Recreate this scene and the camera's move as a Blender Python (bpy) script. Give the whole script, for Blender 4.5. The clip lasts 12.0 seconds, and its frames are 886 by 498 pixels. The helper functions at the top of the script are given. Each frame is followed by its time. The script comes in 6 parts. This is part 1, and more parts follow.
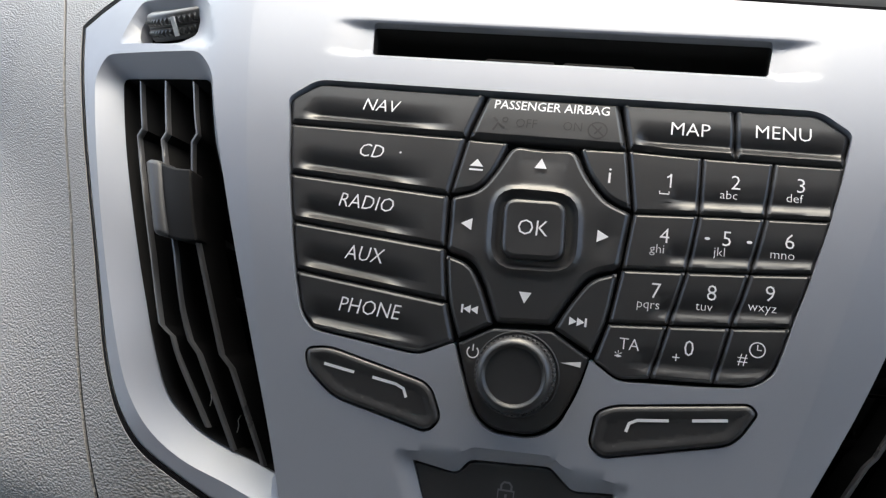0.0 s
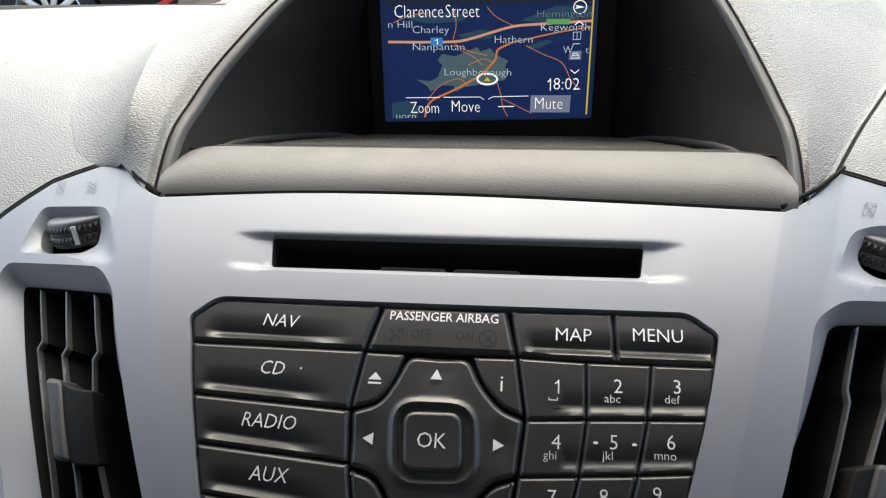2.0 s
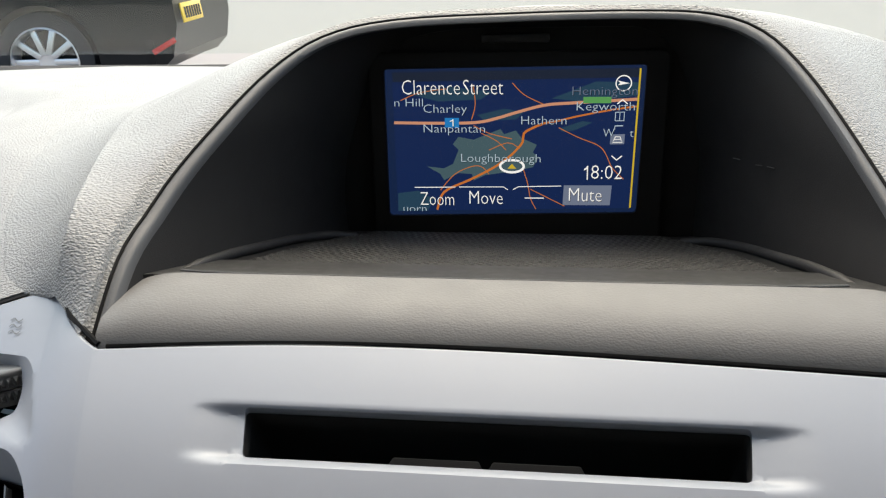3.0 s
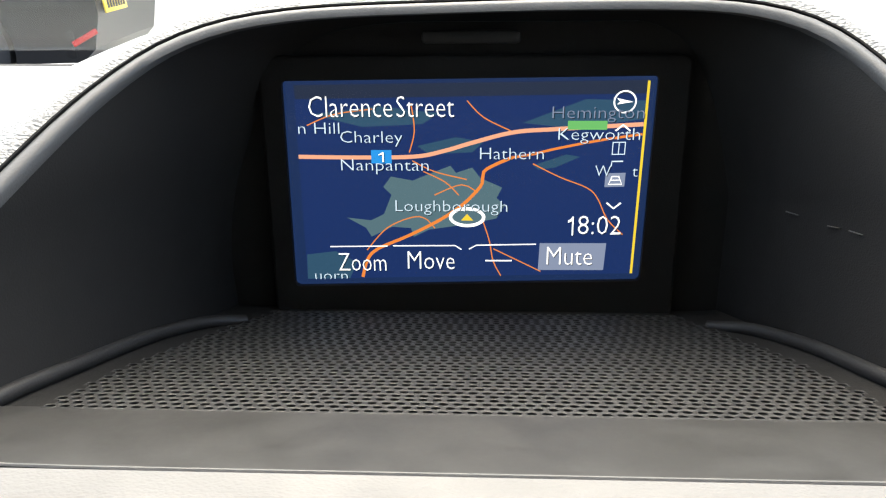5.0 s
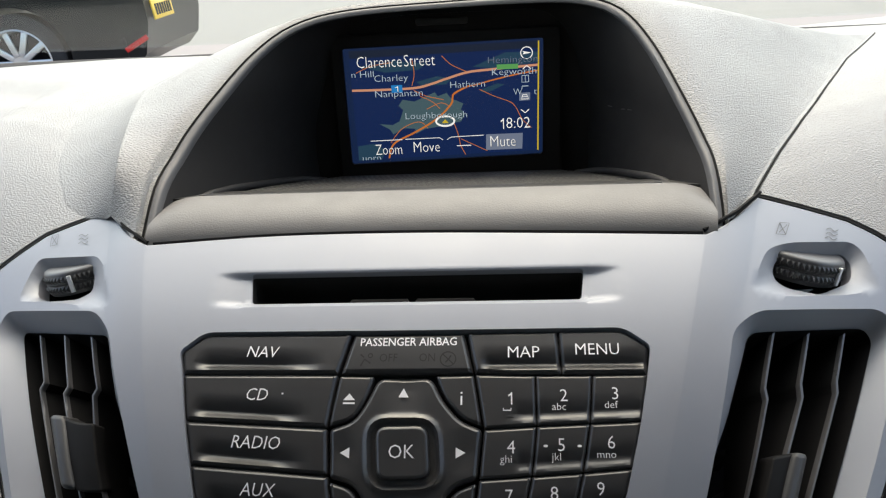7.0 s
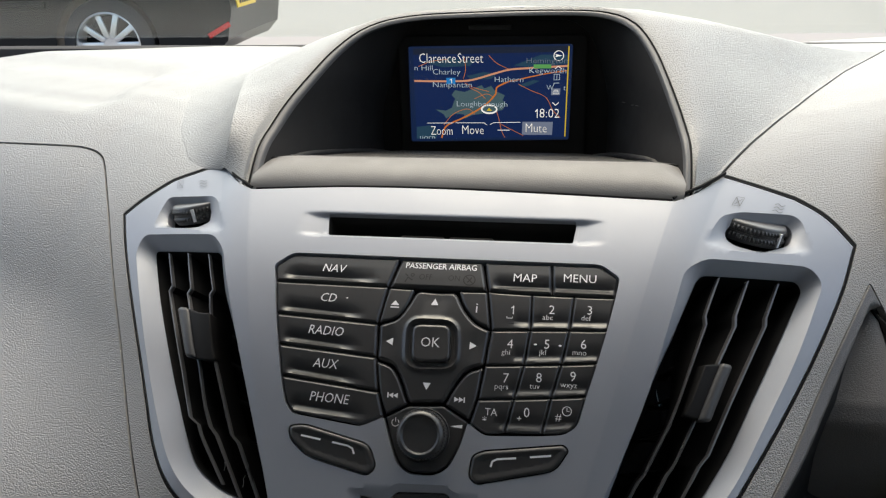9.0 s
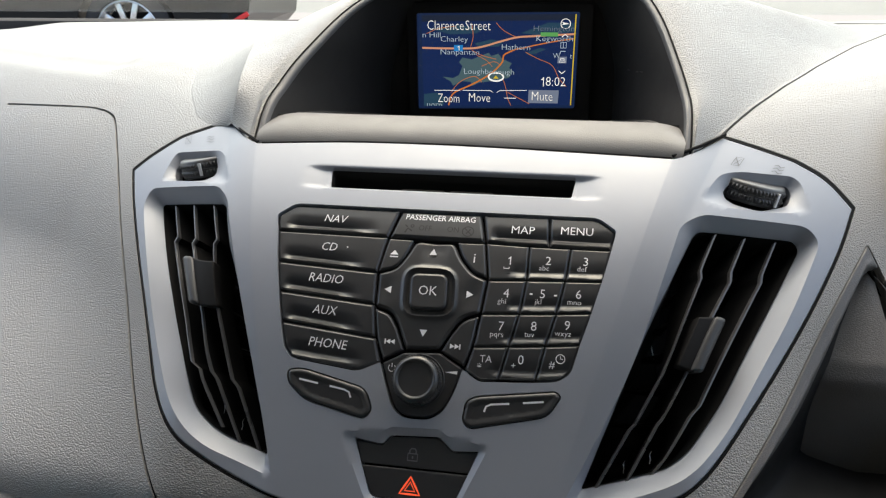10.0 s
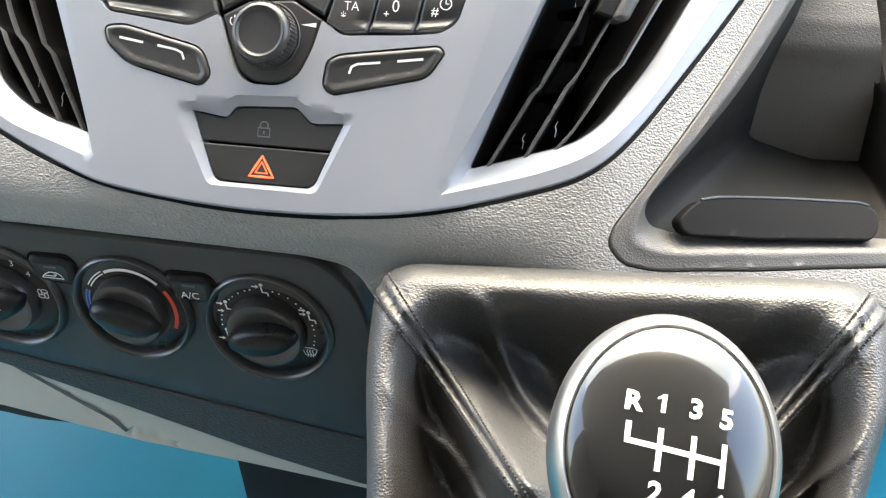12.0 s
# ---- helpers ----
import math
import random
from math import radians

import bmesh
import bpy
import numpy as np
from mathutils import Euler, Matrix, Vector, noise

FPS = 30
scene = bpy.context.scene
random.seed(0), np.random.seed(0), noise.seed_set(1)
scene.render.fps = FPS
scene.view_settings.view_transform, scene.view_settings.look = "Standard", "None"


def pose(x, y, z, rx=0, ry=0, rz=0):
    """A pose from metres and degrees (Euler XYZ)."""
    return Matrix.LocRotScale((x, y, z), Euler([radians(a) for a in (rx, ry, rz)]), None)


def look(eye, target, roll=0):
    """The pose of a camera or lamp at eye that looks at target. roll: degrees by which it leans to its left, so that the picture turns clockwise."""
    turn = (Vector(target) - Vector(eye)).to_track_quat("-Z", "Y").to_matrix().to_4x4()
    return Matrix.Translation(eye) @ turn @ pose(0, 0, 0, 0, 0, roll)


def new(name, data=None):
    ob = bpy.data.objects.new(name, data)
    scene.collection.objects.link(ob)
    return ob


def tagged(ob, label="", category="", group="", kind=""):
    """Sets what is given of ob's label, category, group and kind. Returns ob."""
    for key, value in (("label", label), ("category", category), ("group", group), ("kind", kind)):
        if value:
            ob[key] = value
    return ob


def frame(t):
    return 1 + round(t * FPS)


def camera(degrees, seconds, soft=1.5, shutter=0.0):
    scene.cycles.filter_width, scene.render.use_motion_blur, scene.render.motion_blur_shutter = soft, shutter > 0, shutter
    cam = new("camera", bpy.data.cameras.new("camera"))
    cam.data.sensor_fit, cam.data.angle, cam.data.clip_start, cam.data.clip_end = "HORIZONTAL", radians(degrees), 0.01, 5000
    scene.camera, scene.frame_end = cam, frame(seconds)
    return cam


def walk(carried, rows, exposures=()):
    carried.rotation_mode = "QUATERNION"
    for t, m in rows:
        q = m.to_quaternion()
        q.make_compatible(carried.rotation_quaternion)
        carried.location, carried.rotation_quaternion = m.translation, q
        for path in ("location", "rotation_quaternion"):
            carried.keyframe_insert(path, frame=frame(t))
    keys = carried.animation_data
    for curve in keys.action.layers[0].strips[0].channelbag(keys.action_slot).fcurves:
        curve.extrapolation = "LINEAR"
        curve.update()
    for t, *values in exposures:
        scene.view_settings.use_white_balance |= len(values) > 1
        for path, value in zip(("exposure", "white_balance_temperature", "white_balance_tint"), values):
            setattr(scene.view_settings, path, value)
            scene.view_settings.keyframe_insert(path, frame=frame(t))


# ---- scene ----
cam = camera(55.9, 12.0, 1.25)
PATH = [
    (0, (0.028, -0.247, 1.381), (-0.379, 1.454, 0.41), -0.7),
    (0.5, (0.033, -0.254, 1.388), (-0.267, 1.503, 0.48), 0.3),
    (1, (0.024, -0.257, 1.388), (-0.27, 1.52, 0.519), -0.2),
    (1.5, (0.033, -0.249, 1.41), (-0.234, 1.567, 0.616), -0.4),
    (2, (0.037, -0.239, 1.423), (-0.206, 1.594, 0.66), -1.3),
    (2.5, (0.032, -0.217, 1.43), (-0.201, 1.625, 0.686), -1.6),
    (3, (0.015, -0.146, 1.429), (-0.222, 1.723, 0.756), -1.3),
    (3.5, (-0.001, -0.079, 1.421), (-0.241, 1.796, 0.765), -1.0),
    (5.3, (0.006, -0.013, 1.418), (-0.071, 1.861, 0.725), -0.7),
    (5.5, (0.008, -0.023, 1.418), (-0.066, 1.854, 0.731), -0.9),
    (6, (0.019, -0.127, 1.435), (-0.049, 1.747, 0.741), -1.5),
    (6.5, (0.032, -0.218, 1.436), (-0.071, 1.656, 0.744), -2.1),
    (7, (0.049, -0.274, 1.439), (-0.143, 1.589, 0.737), -3.3),
    (7.5, (0.06, -0.327, 1.443), (-0.181, 1.526, 0.73), -3.8),
    (7.7, (0.064, -0.344, 1.445), (-0.2, 1.507, 0.735), -4.1),
    (9.3, (0.087, -0.396, 1.457), (-0.259, 1.447, 0.76), -1.2),
    (9.5, (0.091, -0.397, 1.457), (-0.262, 1.449, 0.773), -1.2),
    (10, (0.091, -0.408, 1.435), (-0.279, 1.424, 0.723), -0.8),
    (10.5, (0.09, -0.403, 1.421), (-0.281, 1.385, 0.604), -0.4),
    (11, (0.114, -0.373, 1.392), (-0.251, 1.36, 0.464), -0.8),
    (11.5, (0.126, -0.346, 1.362), (-0.206, 1.279, 0.245), -0.9),
    (12, (0.133, -0.34, 1.351), (-0.167, 1.223, 0.139), -0.8),
]
EXPOSURES = [(0.0, 2.03, 6750, 10), (0.5, 2.12, 6780, 10), (1.0, 1.92, 6800, 10), (1.5, 1.78, 6850, 9), (3.0, 1.52, 6900, 9), (3.5, 1.45, 6850, 9), (4.5, 2.3, 6800, 9), (5.5, 2.45, 6800, 9), (5.9, 1.7, 6720, 9), (6.3, 1.55, 6800, 9), (9.5, 1.5, 6950, 9), (10.5, 2.0, 7000, 9), (11.0, 2.6, 7100, 9), (11.5, 3.72, 7350, 9), (12.0, 3.8, 7400, 9)]
walk(cam, [(t, look(eye, target, roll)) for t, eye, target, roll in PATH], EXPOSURES)

# ---- world, sun, exposure ----
world = bpy.data.worlds.new("overcast_sky")
scene.world = world
world.use_nodes = True
wn = world.node_tree.nodes
sky = wn.new("ShaderNodeTexSky")
sky.sky_type = "NISHITA"
sky.sun_disc = False
sky.sun_elevation, sky.sun_rotation = radians(56), radians(-4)
sky.air_density, sky.dust_density, sky.ozone_density = 1.0, 4.0, 1.0
wn["Background"].inputs["Strength"].default_value = 0.15
world.node_tree.links.new(sky.outputs[0], wn["Background"].inputs["Color"])
sun = new("sun", bpy.data.lights.new("sun", "SUN"))
sun.data.energy, sun.data.angle, sun.data.color = 1.05, radians(110), (1.0, 0.98, 0.945)
sun.matrix_world = look((0, 0, 10), (0.4, -5.8, 1.4))


# ---- materials ----
def material(name, color, rough=0.5, metal=0.0, coat=0.0, grain=None, wear=0.0, wear_scale=30.0, emit=0.0, spec=0.5, var=0.0, dim=1.0):
    """grain: (scale, strength, kind). wear: how far the roughness varies. var: how far the colour varies."""
    m = bpy.data.materials.new(name)
    m.use_nodes = True
    nt = m.node_tree
    b = nt.nodes["Principled BSDF"]
    b.inputs["Base Color"].default_value = (*color, 1)
    b.inputs["Roughness"].default_value = rough
    b.inputs["Metallic"].default_value = metal
    b.inputs["Coat Weight"].default_value = coat
    b.inputs["Coat Roughness"].default_value = 0.18
    b.inputs["Specular IOR Level"].default_value = spec
    if emit:
        b.inputs["Base Color"].default_value = (*[c * dim for c in color], 1)
        b.inputs["Emission Color"].default_value = (*color, 1)
        b.inputs["Emission Strength"].default_value = emit
    tc = nt.nodes.new("ShaderNodeTexCoord")
    if wear or var:
        n = nt.nodes.new("ShaderNodeTexNoise")
        n.inputs["Scale"].default_value = wear_scale
        n.inputs["Detail"].default_value = 6
        n.inputs["Roughness"].default_value = 0.65
        nt.links.new(tc.outputs["Object"], n.inputs["Vector"])
        if wear:
            r = nt.nodes.new("ShaderNodeMapRange")
            r.inputs["From Min"].default_value, r.inputs["From Max"].default_value = 0.3, 0.7
            r.inputs["To Min"].default_value, r.inputs["To Max"].default_value = max(rough - wear, 0.03), min(rough + wear, 1)
            nt.links.new(n.outputs["Fac"], r.inputs["Value"])
            nt.links.new(r.outputs[0], b.inputs["Roughness"])
        if var:
            mix = nt.nodes.new("ShaderNodeMix")
            mix.data_type = "RGBA"
            mix.inputs["A"].default_value = (*[c * (1 - var) for c in color], 1)
            mix.inputs["B"].default_value = (*[min(c * (1 + var), 1) for c in color], 1)
            nt.links.new(n.outputs["Fac"], mix.inputs["Factor"])
            nt.links.new(mix.outputs["Result"], b.inputs["Base Color"])
    if grain:
        scale, strength, kind = grain
        bump = nt.nodes.new("ShaderNodeBump")
        bump.inputs["Strength"].default_value = min(strength, 1.0)
        bump.inputs["Distance"].default_value = 0.0005 * max(strength, 1.0) if kind != "asphalt" else 0.004
        warp = nt.nodes.new("ShaderNodeTexNoise")
        warp.inputs["Scale"].default_value = scale * 0.6
        warp.inputs["Detail"].default_value = 2
        nt.links.new(tc.outputs["Object"], warp.inputs["Vector"])
        if kind == "leather":
            mapn = nt.nodes.new("ShaderNodeMapping")
            mapn.inputs["Scale"].default_value = (0.72, 1.1, 1.2)
            nt.links.new(tc.outputs["Object"], mapn.inputs["Vector"])
            add = nt.nodes.new("ShaderNodeVectorMath")
            add.operation = "MULTIPLY_ADD"
            add.inputs[1].default_value = (0.5 / scale,) * 3
            nt.links.new(warp.outputs["Color"], add.inputs[0])
            nt.links.new(mapn.outputs[0], add.inputs[2])
            vor = nt.nodes.new("ShaderNodeTexVoronoi")
            vor.feature = "SMOOTH_F1"
            vor.inputs["Smoothness"].default_value = 0.25
            vor.inputs["Scale"].default_value = scale
            nt.links.new(add.outputs[0], vor.inputs["Vector"])
            creases = nt.nodes.new("ShaderNodeTexNoise")
            creases.inputs["Scale"].default_value = scale * 0.9
            creases.inputs["Detail"].default_value = 3
            nt.links.new(mapn.outputs[0], creases.inputs["Vector"])
            pebbles = nt.nodes.new("ShaderNodeMath")
            pebbles.operation = "MULTIPLY_ADD"
            pebbles.inputs[1].default_value = -0.8
            nt.links.new(vor.outputs["Distance"], pebbles.inputs[0])
            nt.links.new(creases.outputs["Fac"], pebbles.inputs[2])
            nt.links.new(pebbles.outputs[0], bump.inputs["Height"])
        else:
            fine = nt.nodes.new("ShaderNodeTexNoise")
            fine.inputs["Scale"].default_value = scale
            fine.inputs["Detail"].default_value = 4
            nt.links.new(tc.outputs["Object"], fine.inputs["Vector"])
            nt.links.new(fine.outputs["Fac"], bump.inputs["Height"])
        nt.links.new(bump.outputs[0], b.inputs["Normal"])
    return m


def glass_material(name):
    """A thin clear pane: most light goes straight through, and Fresnel's share is mirrored."""
    m = bpy.data.materials.new(name)
    m.use_nodes = True
    nt = m.node_tree
    nt.nodes.remove(nt.nodes["Principled BSDF"])
    clear, gloss, mix, weight, power, share = (nt.nodes.new("ShaderNode" + k) for k in ("BsdfTransparent", "BsdfGlossy", "MixShader", "LayerWeight", "Math", "Math"))
    clear.inputs["Color"].default_value = (0.93, 0.96, 0.94, 1)
    gloss.inputs["Roughness"].default_value = 0.02
    weight.inputs["Blend"].default_value = 0.5
    power.operation, share.operation = "POWER", "MULTIPLY_ADD"
    power.inputs[1].default_value = 5.0
    share.inputs[1].default_value, share.inputs[2].default_value = 0.96, 0.04
    nt.links.new(weight.outputs["Facing"], power.inputs[0])
    nt.links.new(power.outputs[0], share.inputs[0])
    nt.links.new(share.outputs[0], mix.inputs["Fac"])
    nt.links.new(clear.outputs[0], mix.inputs[1])
    nt.links.new(gloss.outputs[0], mix.inputs[2])
    nt.links.new(mix.outputs[0], nt.nodes["Material Output"].inputs["Surface"])
    return m


M = {
    "silver": material("silver_lilac_paint", (0.262, 0.278, 0.310), 0.44, 0.15, 0.05, wear=0.05, wear_scale=60, var=0.03),
    "dash": material("grained_dash_plastic", (0.252, 0.245, 0.233), 0.37, grain=(1050, 1.15, "leather"), wear=0.06, wear_scale=25, var=0.07),
    "hood": material("fine_grained_hood", (0.268, 0.266, 0.256), 0.42, grain=(980, 1.15, "leather"), wear=0.08, wear_scale=25, var=0.06),
    "lip": material("smooth_hood_rim", (0.10, 0.098, 0.095), 0.5, grain=(1500, 0.25, "noise")),
    "inner": material("matt_black_hood_lining", (0.027, 0.0255, 0.024), 0.65, grain=(1800, 0.3, "noise"), wear=0.08, wear_scale=40, spec=0.15),
    "lining_edge": material("worn_black_bead", (0.029, 0.0275, 0.026), 0.5, grain=(1500, 0.2, "noise"), wear=0.1, wear_scale=60),
    "shelf": material("shelf_plastic", (0.155, 0.150, 0.141), 0.55, grain=(1400, 0.18, "leather"), wear=0.1, wear_scale=50, var=0.06),
    "grille": material("speaker_grille_plastic", (0.034, 0.033, 0.0315), 0.44, wear=0.1, wear_scale=70, spec=0.4),
    "black": material("black_void", (0.010, 0.010, 0.010), 0.7, spec=0.15),
    "button": material("satin_black_button", (0.030, 0.030, 0.0303), 0.32, grain=(2500, 0.03, "noise"), wear=0.04, wear_scale=40, spec=0.6),
    # cubby plastic coloured darker for the shade deep in the pocket
    "well": material("shaded_pocket_plastic", (0.011, 0.0108, 0.0105), 0.55, grain=(1300, 0.12, "noise"), wear=0.06, wear_scale=40, spec=0.13),
    "print": material("white_print", (0.8, 0.8, 0.8), 0.5),
    "dimprint": material("unlit_print", (0.009, 0.009, 0.009), 0.5, spec=0.4),
    "greyprint": material("grey_print", (0.16, 0.16, 0.17), 0.5),
    "gap": material("dark_joint", (0.006, 0.006, 0.006), 0.7, spec=0.1),
    # paler than the blades: holds the highlight of the vane fronts
    "vane": material("glint_and_symbol_grey", (0.085, 0.085, 0.086), 0.3, wear=0.04, wear_scale=80),
    "rubber": material("ribbed_black_rubber", (0.06, 0.06, 0.06), 0.4, spec=0.7),
    "cubby": material("cubby_plastic", (0.086, 0.081, 0.076), 0.46, grain=(1400, 0.4, "leather"), wear=0.08, wear_scale=40),
    "cubby_dark": material("dark_cubby_plastic", (0.110, 0.103, 0.097), 0.5, grain=(1500, 0.4, "leather"), wear=0.06, wear_scale=40),
    "heater": material("heater_panel_plastic", (0.043, 0.044, 0.045), 0.40, grain=(2200, 0.10, "noise"), wear=0.06, wear_scale=60, spec=0.34),
    "heater_grain": material("grained_heater_plastic", (0.043, 0.044, 0.045), 0.42, grain=(800, 0.7, "leather"), wear=0.06, wear_scale=60, spec=0.34),
    "dialrim": material("gloss_dark_rim", (0.04, 0.04, 0.04), 0.3, spec=1.0),
    "dialface": material("satin_dial_face", (0.016, 0.016, 0.0165), 0.3, spec=0.25, wear=0.05, wear_scale=60),
    "gloss": material("gloss_black", (0.008, 0.008, 0.008), 0.06, coat=0.6),
    "chrome": material("satin_chrome", (0.44, 0.437, 0.43), 0.32, 1.0, wear=0.05, wear_scale=80),
    "leather": material("black_gaiter_leather", (0.023, 0.0225, 0.022), 0.49, grain=(1150, 0.6, "leather"), wear=0.05, wear_scale=60, spec=0.95),
    "stitch": material("black_thread", (0.045, 0.044, 0.043), 0.5),
    "wedge": material("pale_grey_trim", (0.50, 0.48, 0.43), 0.5, grain=(1500, 0.2, "noise"), var=0.05),
    "blue": material("blue_protective_film", (0.004, 0.155, 0.25), 0.45, grain=(14, 0.6, "noise"), wear=0.1, wear_scale=10, var=0.12, spec=0.12),
    "red": material("red_print", (0.75, 0.06, 0.03), 0.4),
    # printed hazard triangle with a weak glow of its own added
    "redlit": material("glowing_triangle_print", (0.85, 0.10, 0.04), 0.4, emit=0.25),
    "bluep": material("blue_print", (0.05, 0.2, 0.6), 0.4),
    "asphalt": material("grey_asphalt", (0.22, 0.215, 0.20), 0.9, grain=(60, 0.7, "asphalt"), wear=0.05, wear_scale=0.6, var=0.12),
    "carpaint": material("black_car_paint", (0.010, 0.011, 0.012), 0.28, coat=0.06, spec=0.15),
    "tyre": material("tyre_rubber", (0.02, 0.02, 0.02), 0.8),
    "alloy": material("alloy_wheel", (0.7, 0.7, 0.7), 0.3, 0.8),
    "plate": material("yellow_plate", (0.85, 0.55, 0.02), 0.4),
    "lamp": material("red_reflector", (0.6, 0.02, 0.02), 0.2),
    "cabin": material("cabin_lining", (0.39, 0.385, 0.37), 0.8, grain=(300, 0.3, "noise"), var=0.08),
    "headlining": material("pale_headlining", (0.62, 0.615, 0.60), 0.9, grain=(300, 0.3, "noise"), var=0.05),
    # for the unseen rear of the cab; its tone sets the returned light
    "cloth": material("dark_cab_backing", (0.13, 0.13, 0.132), 0.9, grain=(900, 0.5, "noise"), var=0.15),
    "carglass": material("tinted_car_glass", (0.02, 0.022, 0.025), 0.05),
    "glass": glass_material("windscreen_glass"),
}
for key, color, power in (("navy", (0.012, 0.032, 0.13), 0.9), ("town", (0.09, 0.165, 0.20), 0.9), ("hills", (0.03, 0.085, 0.15), 0.9), ("road", (0.85, 0.25, 0.05), 0.9), ("motorway", (0.9, 0.42, 0.26), 0.9),
                          ("white", (0.9, 0.9, 0.9), 1.5), ("pale", (0.55, 0.68, 0.80), 1.2), ("yellow", (0.9, 0.65, 0.05), 0.9), ("key", (0.24, 0.29, 0.42), 0.9), ("sign", (0.02, 0.3, 0.8), 0.9), ("green", (0.15, 0.5, 0.15), 0.9), ("dusk", (0.02, 0.03, 0.06), 0.9)):
    M[key] = material("screen_" + key, color, 0.12, emit=power * 0.23, spec=0.3, dim=0.05)
M["screenglass"] = material("screen_border", (0.012, 0.03, 0.10), 0.12, emit=0.2, spec=0.4, dim=0.05)


# ---- mesh helpers ----
def part(name, geo, mat, parent=None, label="", sharp=38, smooth=True):
    verts, faces = geo
    me = bpy.data.meshes.new(name)
    me.from_pydata([tuple(map(float, p)) for p in verts], [], [tuple(f) for f in faces])
    me.materials.append(mat)
    if smooth:
        me.shade_smooth()
        me.set_sharp_from_angle(angle=radians(sharp))
    me.update()
    ob = new(name, me)
    if parent:
        ob.parent = parent
    return tagged(ob, label)


def thing(name, label, category, group="", kind="", at=(0, 0, 0)):
    ob = new(name)
    ob.empty_display_size = 0.01
    ob.location = at
    return tagged(ob, label, category, group, kind)


def join(*geos):
    vs, fs = [], []
    for v, f in geos:
        k = len(vs)
        vs += [tuple(p) for p in v]
        fs += [[i + k for i in q] for q in f]
    return vs, fs


def moved(geo, m):
    return [tuple(m @ Vector(p)) for p in geo[0]], geo[1]


def from_bm(bm):
    bm.verts.index_update()
    out = [tuple(v.co) for v in bm.verts], [[v.index for v in f.verts] for f in bm.faces]
    bm.free()
    return out


def block(sx, sy, sz, r=0.001, seg=2):
    bm = bmesh.new()
    bmesh.ops.create_cube(bm, size=1.0)
    bmesh.ops.scale(bm, vec=(sx, sy, sz), verts=bm.verts)
    if r:
        bmesh.ops.bevel(bm, geom=bm.edges[:], offset=r, segments=seg, affect="EDGES", profile=0.5)
    return from_bm(bm)


def lathe(profile, seg=48, sx=1.0, sy=1.0):
    """Turn (radius, height) points round z; a radius of 0 closes an end."""
    vs, fs, rings = [], [], []
    for r, z in profile:
        if r < 1e-7:
            rings.append([len(vs)])
            vs.append((0, 0, z))
        else:
            rings.append(list(range(len(vs), len(vs) + seg)))
            vs += [(sx * r * math.cos(2 * math.pi * i / seg), sy * r * math.sin(2 * math.pi * i / seg), z) for i in range(seg)]
    for a, b in zip(rings, rings[1:]):
        for i in range(seg):
            j = (i + 1) % seg
            q = [a[i % len(a)], a[j % len(a)], b[j % len(b)], b[i % len(b)]]
            q = [k for n, k in enumerate(q) if k not in q[:n]]
            if len(q) > 2:
                fs.append(q)
    return vs, fs


def loft(rings, closed=False):
    n = len(rings[0])
    vs = [tuple(p) for r in rings for p in r]
    fs = []
    for k in range(len(rings) - 1):
        for i in range(n if closed else n - 1):
            j = (i + 1) % n
            fs.append([k * n + i, k * n + j, (k + 1) * n + j, (k + 1) * n + i])
    return vs, fs


def tube(points, r, seg=8, caps=True):
    pts = [Vector(p) for p in points]
    rings = []
    up = Vector((0.31, 0.2, 0.93))
    for i, p in enumerate(pts):
        d = (pts[min(i + 1, len(pts) - 1)] - pts[max(i - 1, 0)]).normalized()
        a = d.cross(up).normalized()
        b = a.cross(d)
        rings.append([p + r * (math.cos(2 * math.pi * k / seg) * a + math.sin(2 * math.pi * k / seg) * b) for k in range(seg)])
    vs, fs = loft(rings, True)
    if caps:
        fs += [list(range(seg)), list(range(len(vs) - seg, len(vs)))[::-1]]
    return vs, fs


def smooth_line(points, step=2.0, closed=False, sharp=()):
    """A Catmull-Rom line through 2D points at about that step; corners whose index is in sharp stay sharp."""
    pts = [np.array(p, float) for p in points]
    n = len(pts)
    out = []
    for i in range(n if closed else n - 1):
        p1, p2 = pts[i], pts[(i + 1) % n]
        p0 = pts[i - 1] if (closed or i > 0) else p1
        p3 = pts[(i + 2) % n] if (closed or i + 2 < n) else p2
        if i in sharp:
            p0 = p1 - (p2 - p1)
        if (i + 1) % n in sharp:
            p3 = p2 + (p2 - p1)
        k = max(1, int(round(np.linalg.norm(p2 - p1) / step)))
        for j in range(k):
            t = j / k
            a, b = (p2 - p0) / 2, (p3 - p1) / 2
            out.append((2 * t**3 - 3 * t**2 + 1) * p1 + (t**3 - 2 * t**2 + t) * a + (-2 * t**3 + 3 * t**2) * p2 + (t**3 - t**2) * b)
    if not closed:
        out.append(pts[-1])
    return np.array(out)


